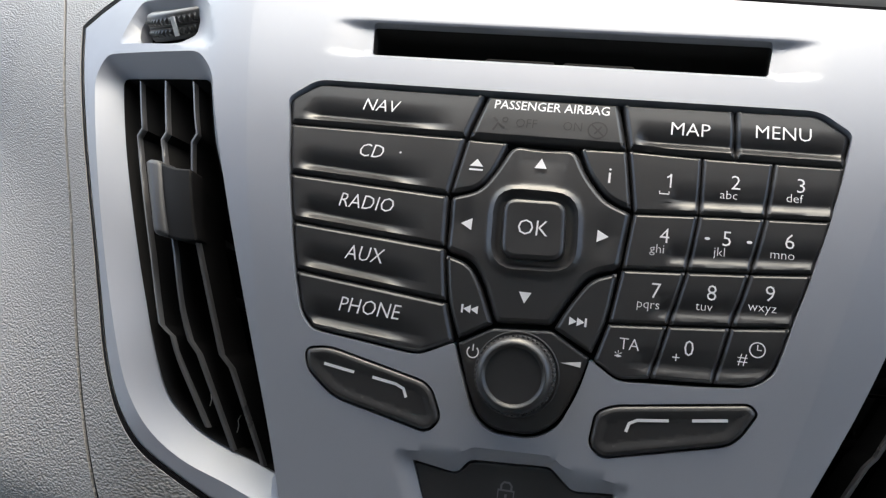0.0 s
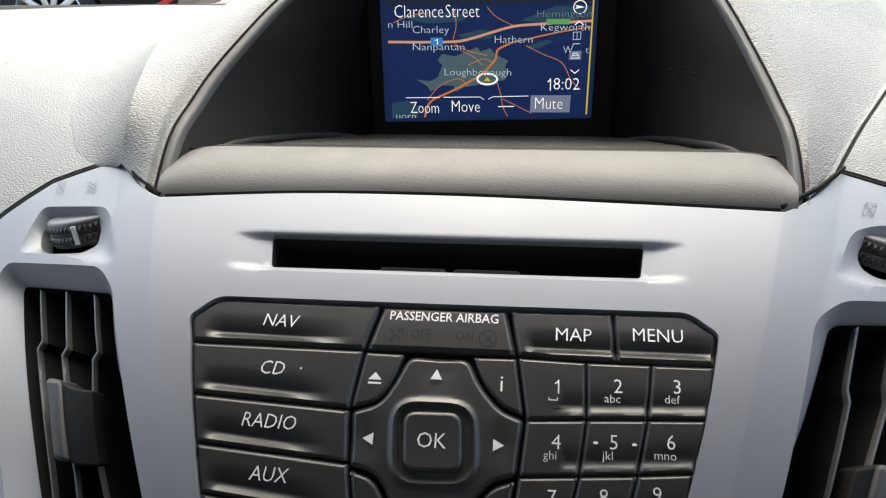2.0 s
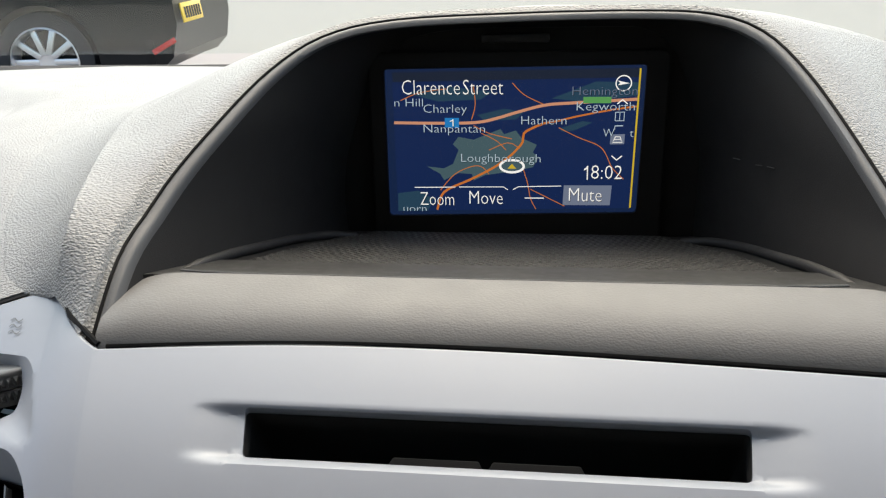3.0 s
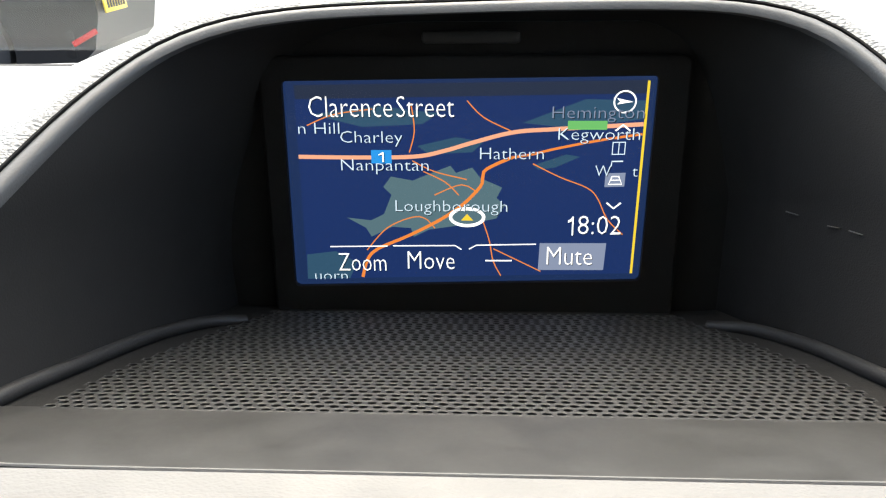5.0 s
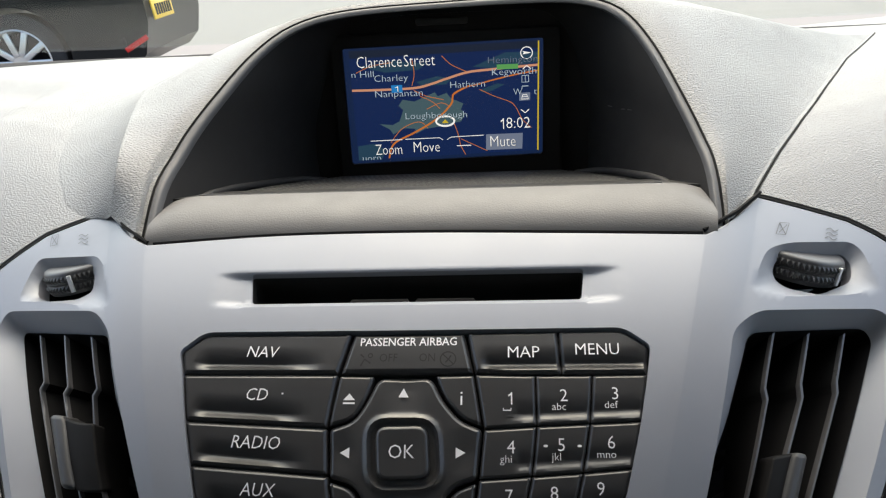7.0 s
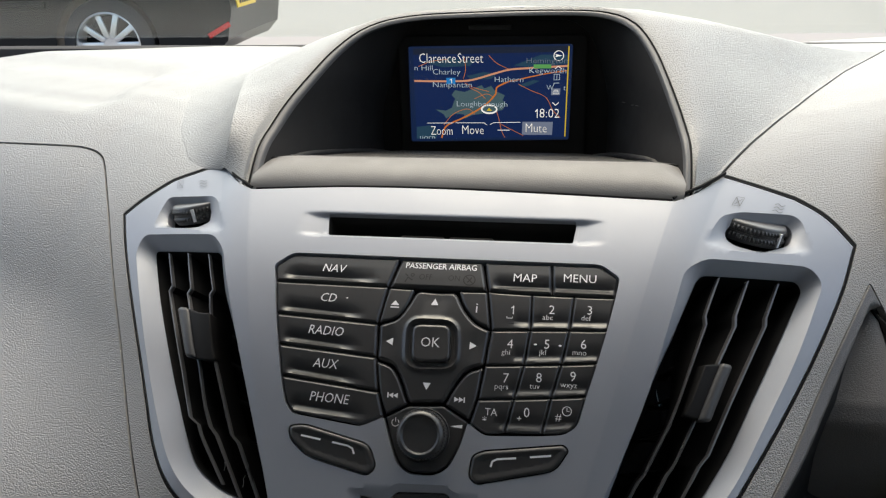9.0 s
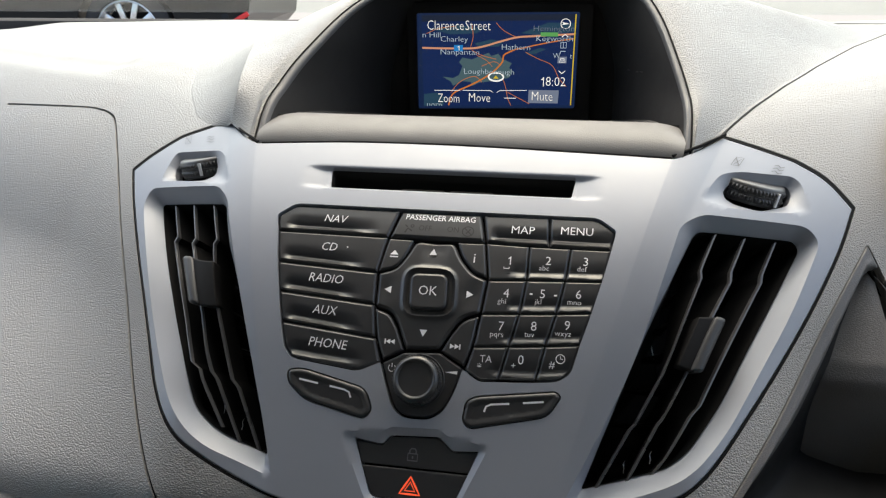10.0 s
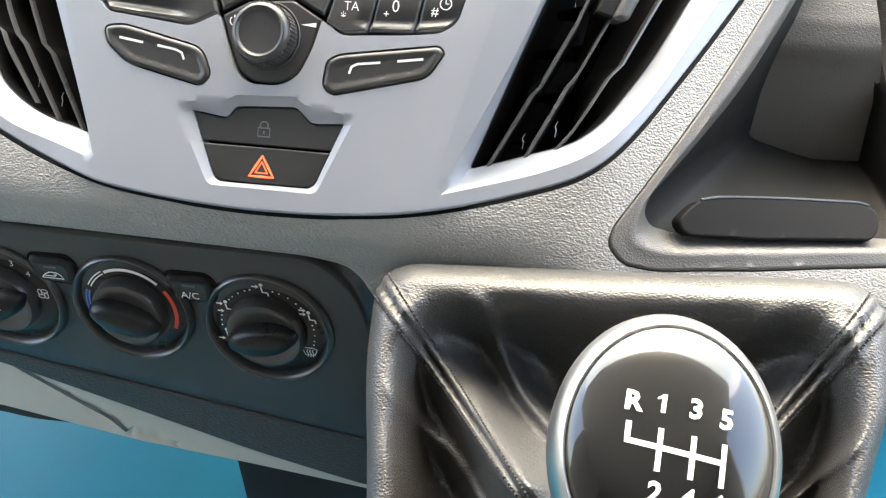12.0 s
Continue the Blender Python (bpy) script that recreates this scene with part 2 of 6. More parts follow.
def rounded(points, r, step=1.5):
    """A closed outline with corners rounded to the radius r, resampled at about that step."""
    pts = [np.array(p, float) for p in points]
    raw = []
    for i, p in enumerate(pts):
        a, b = pts[i - 1] - p, pts[(i + 1) % len(pts)] - p
        la, lb = np.linalg.norm(a), np.linalg.norm(b)
        rr = r[i] if isinstance(r, (list, tuple)) else r
        c = min(rr, 0.45 * la, 0.45 * lb)
        s, e = p + a / la * c, p + b / lb * c
        k = 5 if c > 0.3 else 1
        for j in range(k + 1):
            t = j / k
            raw.append((1 - t) ** 2 * s + 2 * t * (1 - t) * p + t * t * e)
    out = []
    for i, p in enumerate(raw):
        q = raw[(i + 1) % len(raw)]
        d = np.linalg.norm(q - p)
        if d < 0.02:
            continue
        k = max(1, int(round(d / step)))
        out += [p + (q - p) * j / k for j in range(k)]
    return np.array(out)


def area(loop):
    x, y = loop[:, 0], loop[:, 1]
    return 0.5 * float(np.sum(x * np.roll(y, -1) - y * np.roll(x, -1)))


def inset(loop, d):
    """Move a closed loop to its inside by d."""
    e = np.roll(loop, -1, 0) - np.roll(loop, 1, 0)
    nrm = np.stack([-e[:, 1], e[:, 0]], 1) / (np.linalg.norm(e, axis=1)[:, None] + 1e-9)
    return loop + nrm * d * (1 if area(loop) > 0 else -1)


def inside(loop, p):
    x, y = p[:, 0], p[:, 1]
    c = np.zeros(len(p), bool)
    for (x1, y1), (x2, y2) in zip(loop, np.roll(loop, -1, 0)):
        if y1 != y2:
            c ^= ((y1 > y) != (y2 > y)) & (x < (x2 - x1) * (y - y1) / (y2 - y1) + x1)
    return c


def distance(loop, p):
    best = np.full(len(p), 1e9)
    for a, b in zip(loop, np.roll(loop, -1, 0)):
        d = b - a
        t = np.clip(((p - a) @ d) / (d @ d + 1e-12), 0, 1)
        best = np.minimum(best, np.linalg.norm(p - a - t[:, None] * d, axis=1))
    return best


from mathutils.geometry import delaunay_2d_cdt


def sheet(outline, holes=(), lines=(), step=4.0):
    """Triangles that fill an outline but for the holes; lines are loops that the triangles keep to. Returns points and triangles."""
    loops = [outline, *holes, *lines]
    pts, edges = [], []
    for loop in loops:
        k = len(pts)
        pts += [tuple(p) for p in loop]
        edges += [(k + i, k + (i + 1) % len(loop)) for i in range(len(loop))]
    lo, hi = outline.min(0), outline.max(0)
    gx, gy = np.meshgrid(np.arange(lo[0] + step / 2, hi[0], step), np.arange(lo[1] + step / 2, hi[1], step))
    gx = gx + (np.arange(gx.shape[0]) % 2)[:, None] * step / 2
    g = np.stack([gx.ravel(), gy.ravel()], 1)
    keep = inside(outline, g) & (distance(outline, g) > step * 0.4)
    for h in holes:
        keep &= ~inside(h, g) & (distance(h, g) > step * 0.4)
    for h in lines:
        keep &= distance(h, g) > step * 0.3
    pts += [tuple(p) for p in g[keep]]
    v, _, f, *_ = delaunay_2d_cdt([Vector(p) for p in pts], edges, [], 0, 1e-5)
    v = np.array([tuple(p) for p in v])
    f = np.array([tuple(t) for t in f])
    c = v[f].mean(1)
    ok = inside(outline, c)
    for h in holes:
        ok &= ~inside(h, c)
    return v, f[ok]


# ---- the dash's main surface: u across, v up along it, h out of it (millimetres) ----
COEF = (236.062, 59.412, 5.515, 0.886, 0.002)
PZ = np.concatenate([np.linspace(1.02, 1.095, 16), np.linspace(1.10, 1.318, 80), [1.3245, 1.3300, 1.3335, 1.3350, 1.3345, 1.333, 1.331]])
PY = np.where(PZ < 1.10, -0.0879 + (PZ - 1.10) * 0.30, np.polyval(COEF, np.clip(PZ, 1.10, 1.318) - 1.25))
PY[-7:] = (0.135, 0.165, 0.21, 0.30, 0.40, 0.50, 0.60)
PV = np.concatenate([[0], np.cumsum(np.hypot(np.diff(PY), np.diff(PZ)))])
PV -= np.interp(1.25, PZ[:96], PV[:96])


def sweep(x, z):
    """How far the dash's wings sweep forward of its middle."""
    a, k = np.abs(x) - 0.14, 0.012
    w = 0.8 * np.where(a > k, a, np.where(a < -k, 0, (a + k) ** 2 / (4 * k))) - 0.35 * np.maximum(np.abs(x) - 0.30, 0)
    t = np.clip((z - 1.095) / 0.13, 0, 1)
    return w * (0.35 + 0.65 * t * t * (3 - 2 * t))


def base(u, v):
    z, y = np.interp(v, PV, PZ), np.interp(v, PV, PY)
    return np.stack([u, y + sweep(u, z), z], -1)


def surf(uv, h=0.0):
    uv = np.asarray(uv, float) / 1000
    u, v = uv[..., 0], uv[..., 1]
    e = 0.002
    n = np.cross(base(u + e, v) - base(u - e, v), base(u, v + e) - base(u, v - e))
    n /= np.linalg.norm(n, axis=-1)[..., None]
    return base(u, v) + n * (np.asarray(h, float) / 1000)[..., None]


def on(u, v, h=0.0, spin=0.0):
    """A matrix whose x, y, z are across, up along and out of the dash's surface there, in metres."""
    p, a, b = (Vector(surf(np.array(q), h)) for q in ((u, v), (u + 1, v), (u, v + 1)))
    x = (a - p).normalized()
    z = x.cross(b - p).normalized()
    m = Matrix((x, z.cross(x), z)).transposed().to_4x4()
    return Matrix.Translation(p) @ m @ pose(0, 0, 0, 0, 0, spin)


def plate(outline, holes=(), r=0.8, depth=6.0, h=0.0, step=4.0, height=None, lines=(), hole_depth=None, place=surf, chamfer=False):
    """A plate that lies on the dash's surface: a rounded edge of radius r, walls down to depth at its rim and its holes, and a relief height(points)."""
    loops, fs = [], []
    vs = np.zeros((0, 3))

    def put(p, hh):
        nonlocal vs
        k = len(vs)
        vs = np.concatenate([vs, place(p, hh)])
        return k

    f_h = (lambda p: h + (height(p) if height is not None else np.zeros(len(p))))
    if area(outline) < 0:
        outline = outline[::-1]
    inner = inset(outline, r) if r > 0 else outline
    v2, tris = sheet(inner, holes, lines, step)
    k = put(v2, f_h(v2))
    for t in tris:
        a, b, c = v2[t]
        fs.append([k + i for i in (t if (b[0] - a[0]) * (c[1] - a[1]) - (b[1] - a[1]) * (c[0] - a[0]) > 0 else t[::-1])])
    n = len(outline)
    rings = []
    if r > 0:
        for d in (1.0, 0.8, 0.22, 0.0) if chamfer else (1.0, 0.45, 0.1, 0.0):
            ring = inset(outline, r * d)
            drop = {1.0: 0.0, 0.8: 0.07, 0.22: 0.62, 0.0: 0.95}[d] if chamfer else 1 - math.sqrt(max(0, 1 - (1 - d) ** 2))
            rings.append(put(ring, f_h(inner) - r * drop))
    else:
        rings.append(put(outline, f_h(outline)))
    rings.append(put(outline, f_h(inner) - depth))
    for a, b in zip(rings, rings[1:]):
        fs += [[a + i, b + i, b + (i + 1) % n, a + (i + 1) % n] for i in range(n)]
    for hole in holes:
        if area(hole) > 0:
            hole = hole[::-1]
        m = len(hole)
        a = put(hole, f_h(hole))
        b = put(hole, f_h(hole) - (hole_depth or depth))
        fs += [[a + i, b + i, b + (i + 1) % m, a + (i + 1) % m] for i in range(m)]
    return vs.tolist(), fs


def figure_one(size, squeeze, bold):
    """The figure 1 with its flag, centred on its height."""
    w = 0.088 * size + 2 * bold
    pts = [(-w / 2, -0.345), (w / 2, -0.345), (w / 2, 0.345), (-w / 2 + 0.15 * w, 0.345), (-w / 2 - 0.06 * size, 0.245), (-w / 2 - 0.155 * size, 0.195), (-w / 2 - 0.155 * size, 0.115), (-w / 2, 0.185)]
    return [(x * squeeze, y * size) for x, y in pts], [[0, 1, 2, 3, 7], [3, 4, 7], [4, 5, 6, 7]]


def text_flat(body, size, squeeze=1.0, align="CENTER", slant=0.0, bold=0.0):
    """Letters as flat triangles, in the units of size."""
    if body[:1] == "1":
        v, f = figure_one(size, squeeze, bold)
        v = [(x + 0.2 * size * squeeze * (align == "LEFT"), y) for x, y in v]
        if len(body) > 1:
            rest = text_flat(body[1:], size, squeeze, "LEFT", slant, bold)
            step = 0.40 * size * squeeze - min(p[0] for p in rest[0])
            f = f + [[i + len(v) for i in q] for q in rest[1]]
            v = v + [(x + step, y) for x, y in rest[0]]
            if align == "CENTER":
                mid = (min(p[0] for p in v) + max(p[0] for p in v)) / 2
                v = [(x - mid, y) for x, y in v]
        return v, f
    cu = bpy.data.curves.new("letters", "FONT")
    cu.body, cu.size, cu.align_x, cu.align_y, cu.resolution_u, cu.shear, cu.offset = body, size, align, "CENTER", 2, slant, bold
    ob = bpy.data.objects.new("letters", cu)
    scene.collection.objects.link(ob)
    me = bpy.data.meshes.new_from_object(ob)
    out = [(v.co.x * squeeze, v.co.y) for v in me.vertices], [list(p.vertices) for p in me.polygons]
    bpy.data.objects.remove(ob)
    bpy.data.curves.remove(cu)
    bpy.data.meshes.remove(me)
    return out


def printed(flat, u, v, h, spin=0.0, place=surf, size=1.0):
    """Lay flat millimetre shapes on the surface."""
    c, s = math.cos(radians(spin)), math.sin(radians(spin))
    p = np.array([(u + size * (c * x - s * y), v + size * (s * x + c * y)) for x, y in flat[0]])
    return place(p, np.full(len(p), float(h))).tolist(), flat[1]


def flat_poly(points):
    return [tuple(p) for p in points], [list(range(len(points)))]


def stroke(points, width, closed=False):
    """A flat line of that width through 2D points."""
    p = np.array(points, float)
    if closed:
        p = np.concatenate([p, p[:1]])
    d = np.zeros_like(p)
    d[1:-1] = p[2:] - p[:-2]
    d[0], d[-1] = p[1] - p[0], p[-1] - p[-2]
    if closed:
        d[0] = d[-1] = p[1] - p[-2]
    nrm = np.stack([-d[:, 1], d[:, 0]], 1) / (np.linalg.norm(d, axis=1)[:, None] + 1e-9) * width / 2
    n = len(p)
    return [tuple(q) for q in np.concatenate([p + nrm, p - nrm])], [[i, n + i, n + i + 1, i + 1] for i in range(n - 1)]


def ellipse(a, b, n=24, x=0.0, y=0.0):
    return np.array([(x + a * math.cos(2 * math.pi * i / n), y + b * math.sin(2 * math.pi * i / n)) for i in range(n)])


def mirror(points):
    return [(-x, y) for x, y in points][::-1]

# ---- outlines on the dash (millimetres) ----
FASCIA_R = [(130, 101.5), (162, 121.5), (206, 85.5), (224, 65), (240, 38), (226, 8), (201, -30), (172, -64), (145, -90), (108, -106), (60, -118)]
FASCIA_L = [(-60, -118), (-92, -110), (-120, -98.5), (-140, -87), (-157, -72), (-172, -51), (-199, -13), (-226, 24), (-239.5, 44), (-226, 62), (-204, 89.5), (-165, 122.5), (-129, 102.5)]
FASCIA = np.concatenate([
    smooth_line([(-129, 102.5), (-66, 106.8), (0, 107), (66, 104.6), (130, 101.5)], 3)[:-1],
    smooth_line(FASCIA_R + [(0, -122)] + FASCIA_L, 3, False, (0, 1, 2, 4, len(FASCIA_R) + 9, len(FASCIA_R) + 11, len(FASCIA_R) + 12))[:-1]])
SLOT = rounded([(-74, 82.5), (75, 82.5), (73, 67), (-71, 67)], 2.0)
SLOT_FLARE = rounded([(-92, 80), (-75, 84.5), (76, 84.5), (92, 79.5), (90, 64), (-88, 64)], 5.0, 2)
SLOT_RELIEF = [rounded([(a, 64 + k * 1.3), (b, 64 + k * 1.3), (b, 83.5 - c), (a, 83.5 - c)], 1.0, 1.5) for k, c in enumerate((0, 0.7, 1.4, 2.1, 2.9)) for a, b in ((-92 + 2 * k, -75.2), (76.2, 93 - 2 * k))]
SLOT_RELIEF += [rounded([(-74, a), (75, a), (75, b), (-74, b)], 0.2, 2) for a, b in ((63.6, 65.2), (83.0, 83.4))]
CLUSTER = rounded([(-97.5, 42.5), (-88, 51.2), (0, 51), (89, 51.2), (99.2, 43), (97, 30.7), (93, 12), (88.4, -6), (83.3, -24), (79.5, -39), (73, -43.5), (60, -45), (32, -46.8), (23, -41), (20, -53), (14.6, -64.5), (7, -69), (-6.5, -69), (-13, -64.5), (-18, -52.5), (-22.3, -41), (-34, -46.8), (-73, -42.5), (-77.5, -37), (-82, -22), (-86, -5), (-90.3, 12.7), (-94.6, 32.5)],
                  [2.5, 4, 1, 4, 2.5, 3, 3, 3, 3, 4, 4, 2, 3, 1, 5, 8, 5, 5, 8, 5, 1, 4, 5, 3, 3, 3, 3, 3], 2)
PILL_L = rounded([(-74, -48.5), (-65, -47), (-28, -55), (-23, -66.5), (-27.5, -72), (-62, -64.5), (-72.5, -56)], [4, 4, 5, 4, 5, 5, 4])
PILL_R = rounded([(26, -57), (31.5, -54), (73, -48), (76, -51), (69.5, -62), (29.5, -71.8), (24.8, -68)], [4, 4, 3, 3, 5, 4, 4])
HAZARD = rounded([(-32, -81.4), (-16.5, -83.5), (-12.5, -78.5), (14, -77), (21.5, -83.5), (35.2, -82.4), (24, -110.8), (-20, -111)], [1, 2, 2, 2, 2, 1, 4, 4])
HAZARD_FLARE = rounded([(-39.5, -79), (-15, -76), (-12, -74), (14, -73), (18, -76), (40.5, -79.5), (26, -112.6), (-22, -112.6)], [3, 2, 2, 2, 2, 3, 3, 3], 2)
VENT_R = rounded([(146.5, 52), (206.5, 28), (210, 20), (190, -14.5), (163.7, -56), (148, -73), (132, -81), (88, -96.5), (108, -39), (125, 10)], [5, 4, 4, 20, 15, 15, 12, 2, 30, 30], 2.5)
VENT_R_RIM = rounded([(134, 52), (146, 58), (209, 33), (216.5, 20), (197, -19), (161, -69), (144, -84), (118, -96), (77, -108.5), (85, -92), (111, -33)], [6, 8, 8, 6, 30, 15, 12, 12, 2, 10, 30], 2.5)
VENT_L = rounded([(-206, 31.5), (-143, 56), (-118.6, 8), (-97, -50), (-82, -96), (-114, -86), (-129, -75), (-142, -59), (-160, -39), (-186, -2)], [5, 4, 30, 30, 2, 10, 10, 20, 20, 30], 2.5)
VENT_L_RIM = rounded([(-213, 24), (-210, 38), (-145, 63), (-134, 54.5), (-108, -10), (-82, -82), (-74.5, -106.5), (-120, -93.5), (-141, -77), (-170, -43.5)], [6, 6, 6, 8, 30, 20, 2, 12, 12, 30], 2.5)
WHEEL_R = rounded([(161.5, 77), (167.5, 83), (201, 70), (204.5, 62), (201.5, 53), (183, 53.5), (167.4, 63.5), (162, 70)], 3.5)
WHEEL_R_POCKET = rounded([(145, 69), (158, 87), (170, 86), (203, 73), (208, 66), (211.5, 42.5), (194, 46), (160, 59)], [3, 5, 8, 6, 5, 3, 10, 10], 2)
WHEEL_L = rounded([(-167, 85), (-161, 81), (-158.5, 72), (-167, 64), (-188, 54.5), (-197, 53.5), (-201, 62), (-197, 72.5)], 3.5)
WHEEL_L_POCKET = rounded([(-159, 91), (-152, 88), (-137.5, 68.5), (-142, 65), (-170, 58), (-204, 46), (-203, 61), (-201, 74)], [6, 5, 3, 3, 20, 3, 10, 5], 2)


# ---- the street ----
GROUND = 0.45
ground = tagged(part("ground", ([(-900, -900, GROUND), (900, -900, GROUND), (900, 900, GROUND), (-900, 900, GROUND)], [(0, 1, 2, 3)]), M["asphalt"], None, "flat pale grey asphalt of the street outside"), "", "ground", "", "structure")


def wheel_parts(car, x, y, z):
    m = Matrix.Translation((x, y, z)) @ pose(0, 0, 0, 90, 0, 0)
    hub = part("wheel", moved(lathe([(0.225, -0.1), (0.29, -0.1), (0.325, -0.075), (0.33, 0.0), (0.325, 0.075), (0.29, 0.1), (0.235, 0.1), (0.225, 0.06)], 40), m), M["tyre"], car, "black rubber tyre")
    rim = [lathe([(0.0, 0.05), (0.05, 0.055), (0.06, 0.03)], 24), lathe([(0.235, 0.09), (0.222, 0.095), (0.212, 0.06), (0.205, -0.02)], 40)]
    for k in range(10):
        rim.append(moved(block(0.165, 0.042, 0.02, 0.006), pose(0, 0, 0, 0, 0, 36 * k) @ Matrix.Translation((0.13, 0, 0.05))))
    part("rim", moved(join(*rim), m), M["alloy"], hub, "silver ten-spoke alloy rim")
    part("brake_backing", moved(lathe([(0.0, -0.03), (0.2, -0.03)], 24), m), M["black"], hub)


def parked_car(x, y):
    """A dark estate car side on, its tail towards +x; x is its rear axle."""
    car = thing("parked_car", "dark grey-black estate car parked across the street", "car", at=(x, y, GROUND))
    car.rotation_euler.z = radians(8)
    prof = [(-3.6, 0.25), (-3.62, 0.62), (-3.3, 0.78), (-2.5, 0.95), (-1.75, 1.4), (-1.2, 1.47), (0.4, 1.45), (0.6, 1.35), (0.80, 0.98), (0.86, 0.82), (0.88, 0.55), (0.84, 0.34), (0.74, 0.24), (0.62, 0.21)]
    rear = [(0.37 * math.cos(a), 0.33 + 0.37 * math.sin(a)) for a in np.linspace(-0.3, math.pi + 0.3, 16)]
    front = [(-2.75 + 0.37 * math.cos(a), 0.33 + 0.37 * math.sin(a)) for a in np.linspace(-0.3, math.pi + 0.3, 16)]
    line = np.array(prof + rear + front)
    side = sheet(line, (), (), 0.12)
    tri = [list(t) for t in side[1]]

    def bulge(p):
        return 0.0 + 0.10 * max(0.0, p[1] - 0.9) ** 1.3 + 0.05 * max(0, 0.35 - p[1]) + 0.16 * max(0.0, p[0] - 0.6) ** 2 * 7
    near = [(p[0], bulge(p), p[1]) for p in side[0]]
    far = [(p[0], 1.75 - bulge(p), p[1]) for p in side[0]]
    n = len(line)
    ring = [[(p[0], bulge(p), p[1]) for p in line], [(p[0] - 0.02, 0.5, p[1]) for p in line], [(p[0] - 0.02, 1.25, p[1]) for p in line], [(p[0], 1.75 - bulge(p), p[1]) for p in line]]
    part("body", join((near, tri), (far, tri), loft(ring, True)), M["carpaint"], car, "glossy dark bodywork", 30)
    for k, (a, b) in enumerate(((-0.95, -0.1), (0.0, 0.75))):
        w = rounded([(a, 0.98), (b, 1.0), (b - (0.25 if k else 0.0), 1.34), (a, 1.34)], 0.05, 0.1)
        part("side_window", ([(p[0], 0.02 + 0.10 * (p[1] - 0.9) - 0.012, p[1]) for p in w], [list(range(len(w)))]), M["carglass"], car)
    part("side_moulding", moved(block(1.5, 0.02, 0.05, 0.008), Matrix.Translation((-1.15, -0.008, 0.62))), M["carpaint"], car, "raised body moulding")
    part("sill_panel", moved(block(1.75, 0.03, 0.09, 0.01), Matrix.Translation((-1.35, -0.004, 0.25))), M["tyre"], car, "black plastic sill")
    part("bumper", moved(block(0.36, 0.06, 0.2, 0.03), Matrix.Translation((0.56, 0.04, 0.38))), M["carpaint"], car)
    part("reflector", moved(block(0.17, 0.012, 0.035, 0.004), Matrix.Translation((0.80, 0.02, 0.42)) @ pose(0, 0, 0, 0, -28, 14)), M["lamp"], car, "red bumper reflector")
    plate_ob = part("number_plate", moved(block(0.52, 0.012, 0.13, 0.004), Matrix.Translation((0.892, 0.45, 0.62)) @ pose(0, 0, 0, -8, 0, 90)), M["plate"], car, "yellow rear number plate")
    for k in range(7):
        part("plate_bar", moved(block(0.035, 0.004, 0.075, 0.0), Matrix.Translation((0.901, 0.45 + (k - 3) * 0.062, 0.62)) @ pose(0, 0, 0, -8, 0, 90)), M["tyre"], plate_ob, smooth=False)
    part("tail_lamp", moved(block(0.12, 0.1, 0.34, 0.03), Matrix.Translation((0.78, 0.1, 0.98)) @ pose(0, 0, 0, 0, -18, 0)), M["lamp"], car, "red tail lamp")
    wheel_parts(car, 0, 0.10, 0.33)
    wheel_parts(car, -2.75, 0.10, 0.33)


parked_car(-3.30, 5.15)


# ---- the unseen cab that closes the place and shapes its light ----
def wall_box(name, lo, hi, mat, label, cat="wall"):
    s = [b - a for a, b in zip(lo, hi)]
    c = [(a + b) / 2 for a, b in zip(lo, hi)]
    return tagged(part(name, moved(block(*s, 0.01), Matrix.Translation(c)), mat, None, label), "", cat, "", "structure")


FLOOR = 0.72
wall_box("floor", (-1.0, -0.40, FLOOR - 0.05), (1.0, 0.62, FLOOR), M["blue"], "cab floor covered with bright blue protective film", "floor")
# unseen rear floor and bulkhead, added dark to hold back bounced light
wall_box("floor_rear", (-1.0, -1.6, FLOOR - 0.05), (1.0, -0.403, FLOOR), M["cloth"], "unseen dark floor behind the film, added to limit blue bounce", "floor")
wall_box("wall_back", (-1.0, -1.66, FLOOR), (1.0, -1.6, 2.0), M["cloth"], "unseen dark bulkhead, its tone set for the light from behind")
# unseen roof, kept pale so that it bounces light onto the fascia
wall_box("ceiling", (-1.0, -1.6, 1.98), (1.0, 0.05, 2.04), M["headlining"], "unseen pale grey cab headlining, set to throw light down", "ceiling")
for sgn, nm in ((-1, "wall_left"), (1, "wall_right")):
    # unseen doors: sill height chosen to keep side light off the lower dash
    sill = 1.20
    wall_box(nm, (sgn * 1.0 - 0.03, -1.6, FLOOR), (sgn * 1.0 + 0.03, 0.75, sill), M["cabin"], "plain grey door lining below the side window")
    wall_box(nm + "_rear_pillar", (sgn * 1.0 - 0.03, -1.6, sill + 0.004), (sgn * 1.0 + 0.03, -0.55, 2.0), M["cabin"], "plain grey door pillar")
wall_box("trim_windscreen", (-0.98, 0.604, 1.29), (0.98, 0.626, 1.3335), M["tyre"], "black rubber seal along the foot of the windscreen", "seal")
wall_box("firewall", (-1.0, 0.63, FLOOR - 0.2), (1.0, 0.68, 1.31), M["cabin"], "dark bulkhead below the windscreen")
scr = part("windscreen", moved(block(1.96, 0.004, 0.92, 0.0), Matrix.Translation((0, 0.365, 1.67)) @ pose(0, 0, 0, 43.7, 0, 0)), M["glass"], None, "clear laminated windscreen above the dash", smooth=False)
scr.visible_shadow = False
tagged(scr, "", "windscreen", "", "structure")


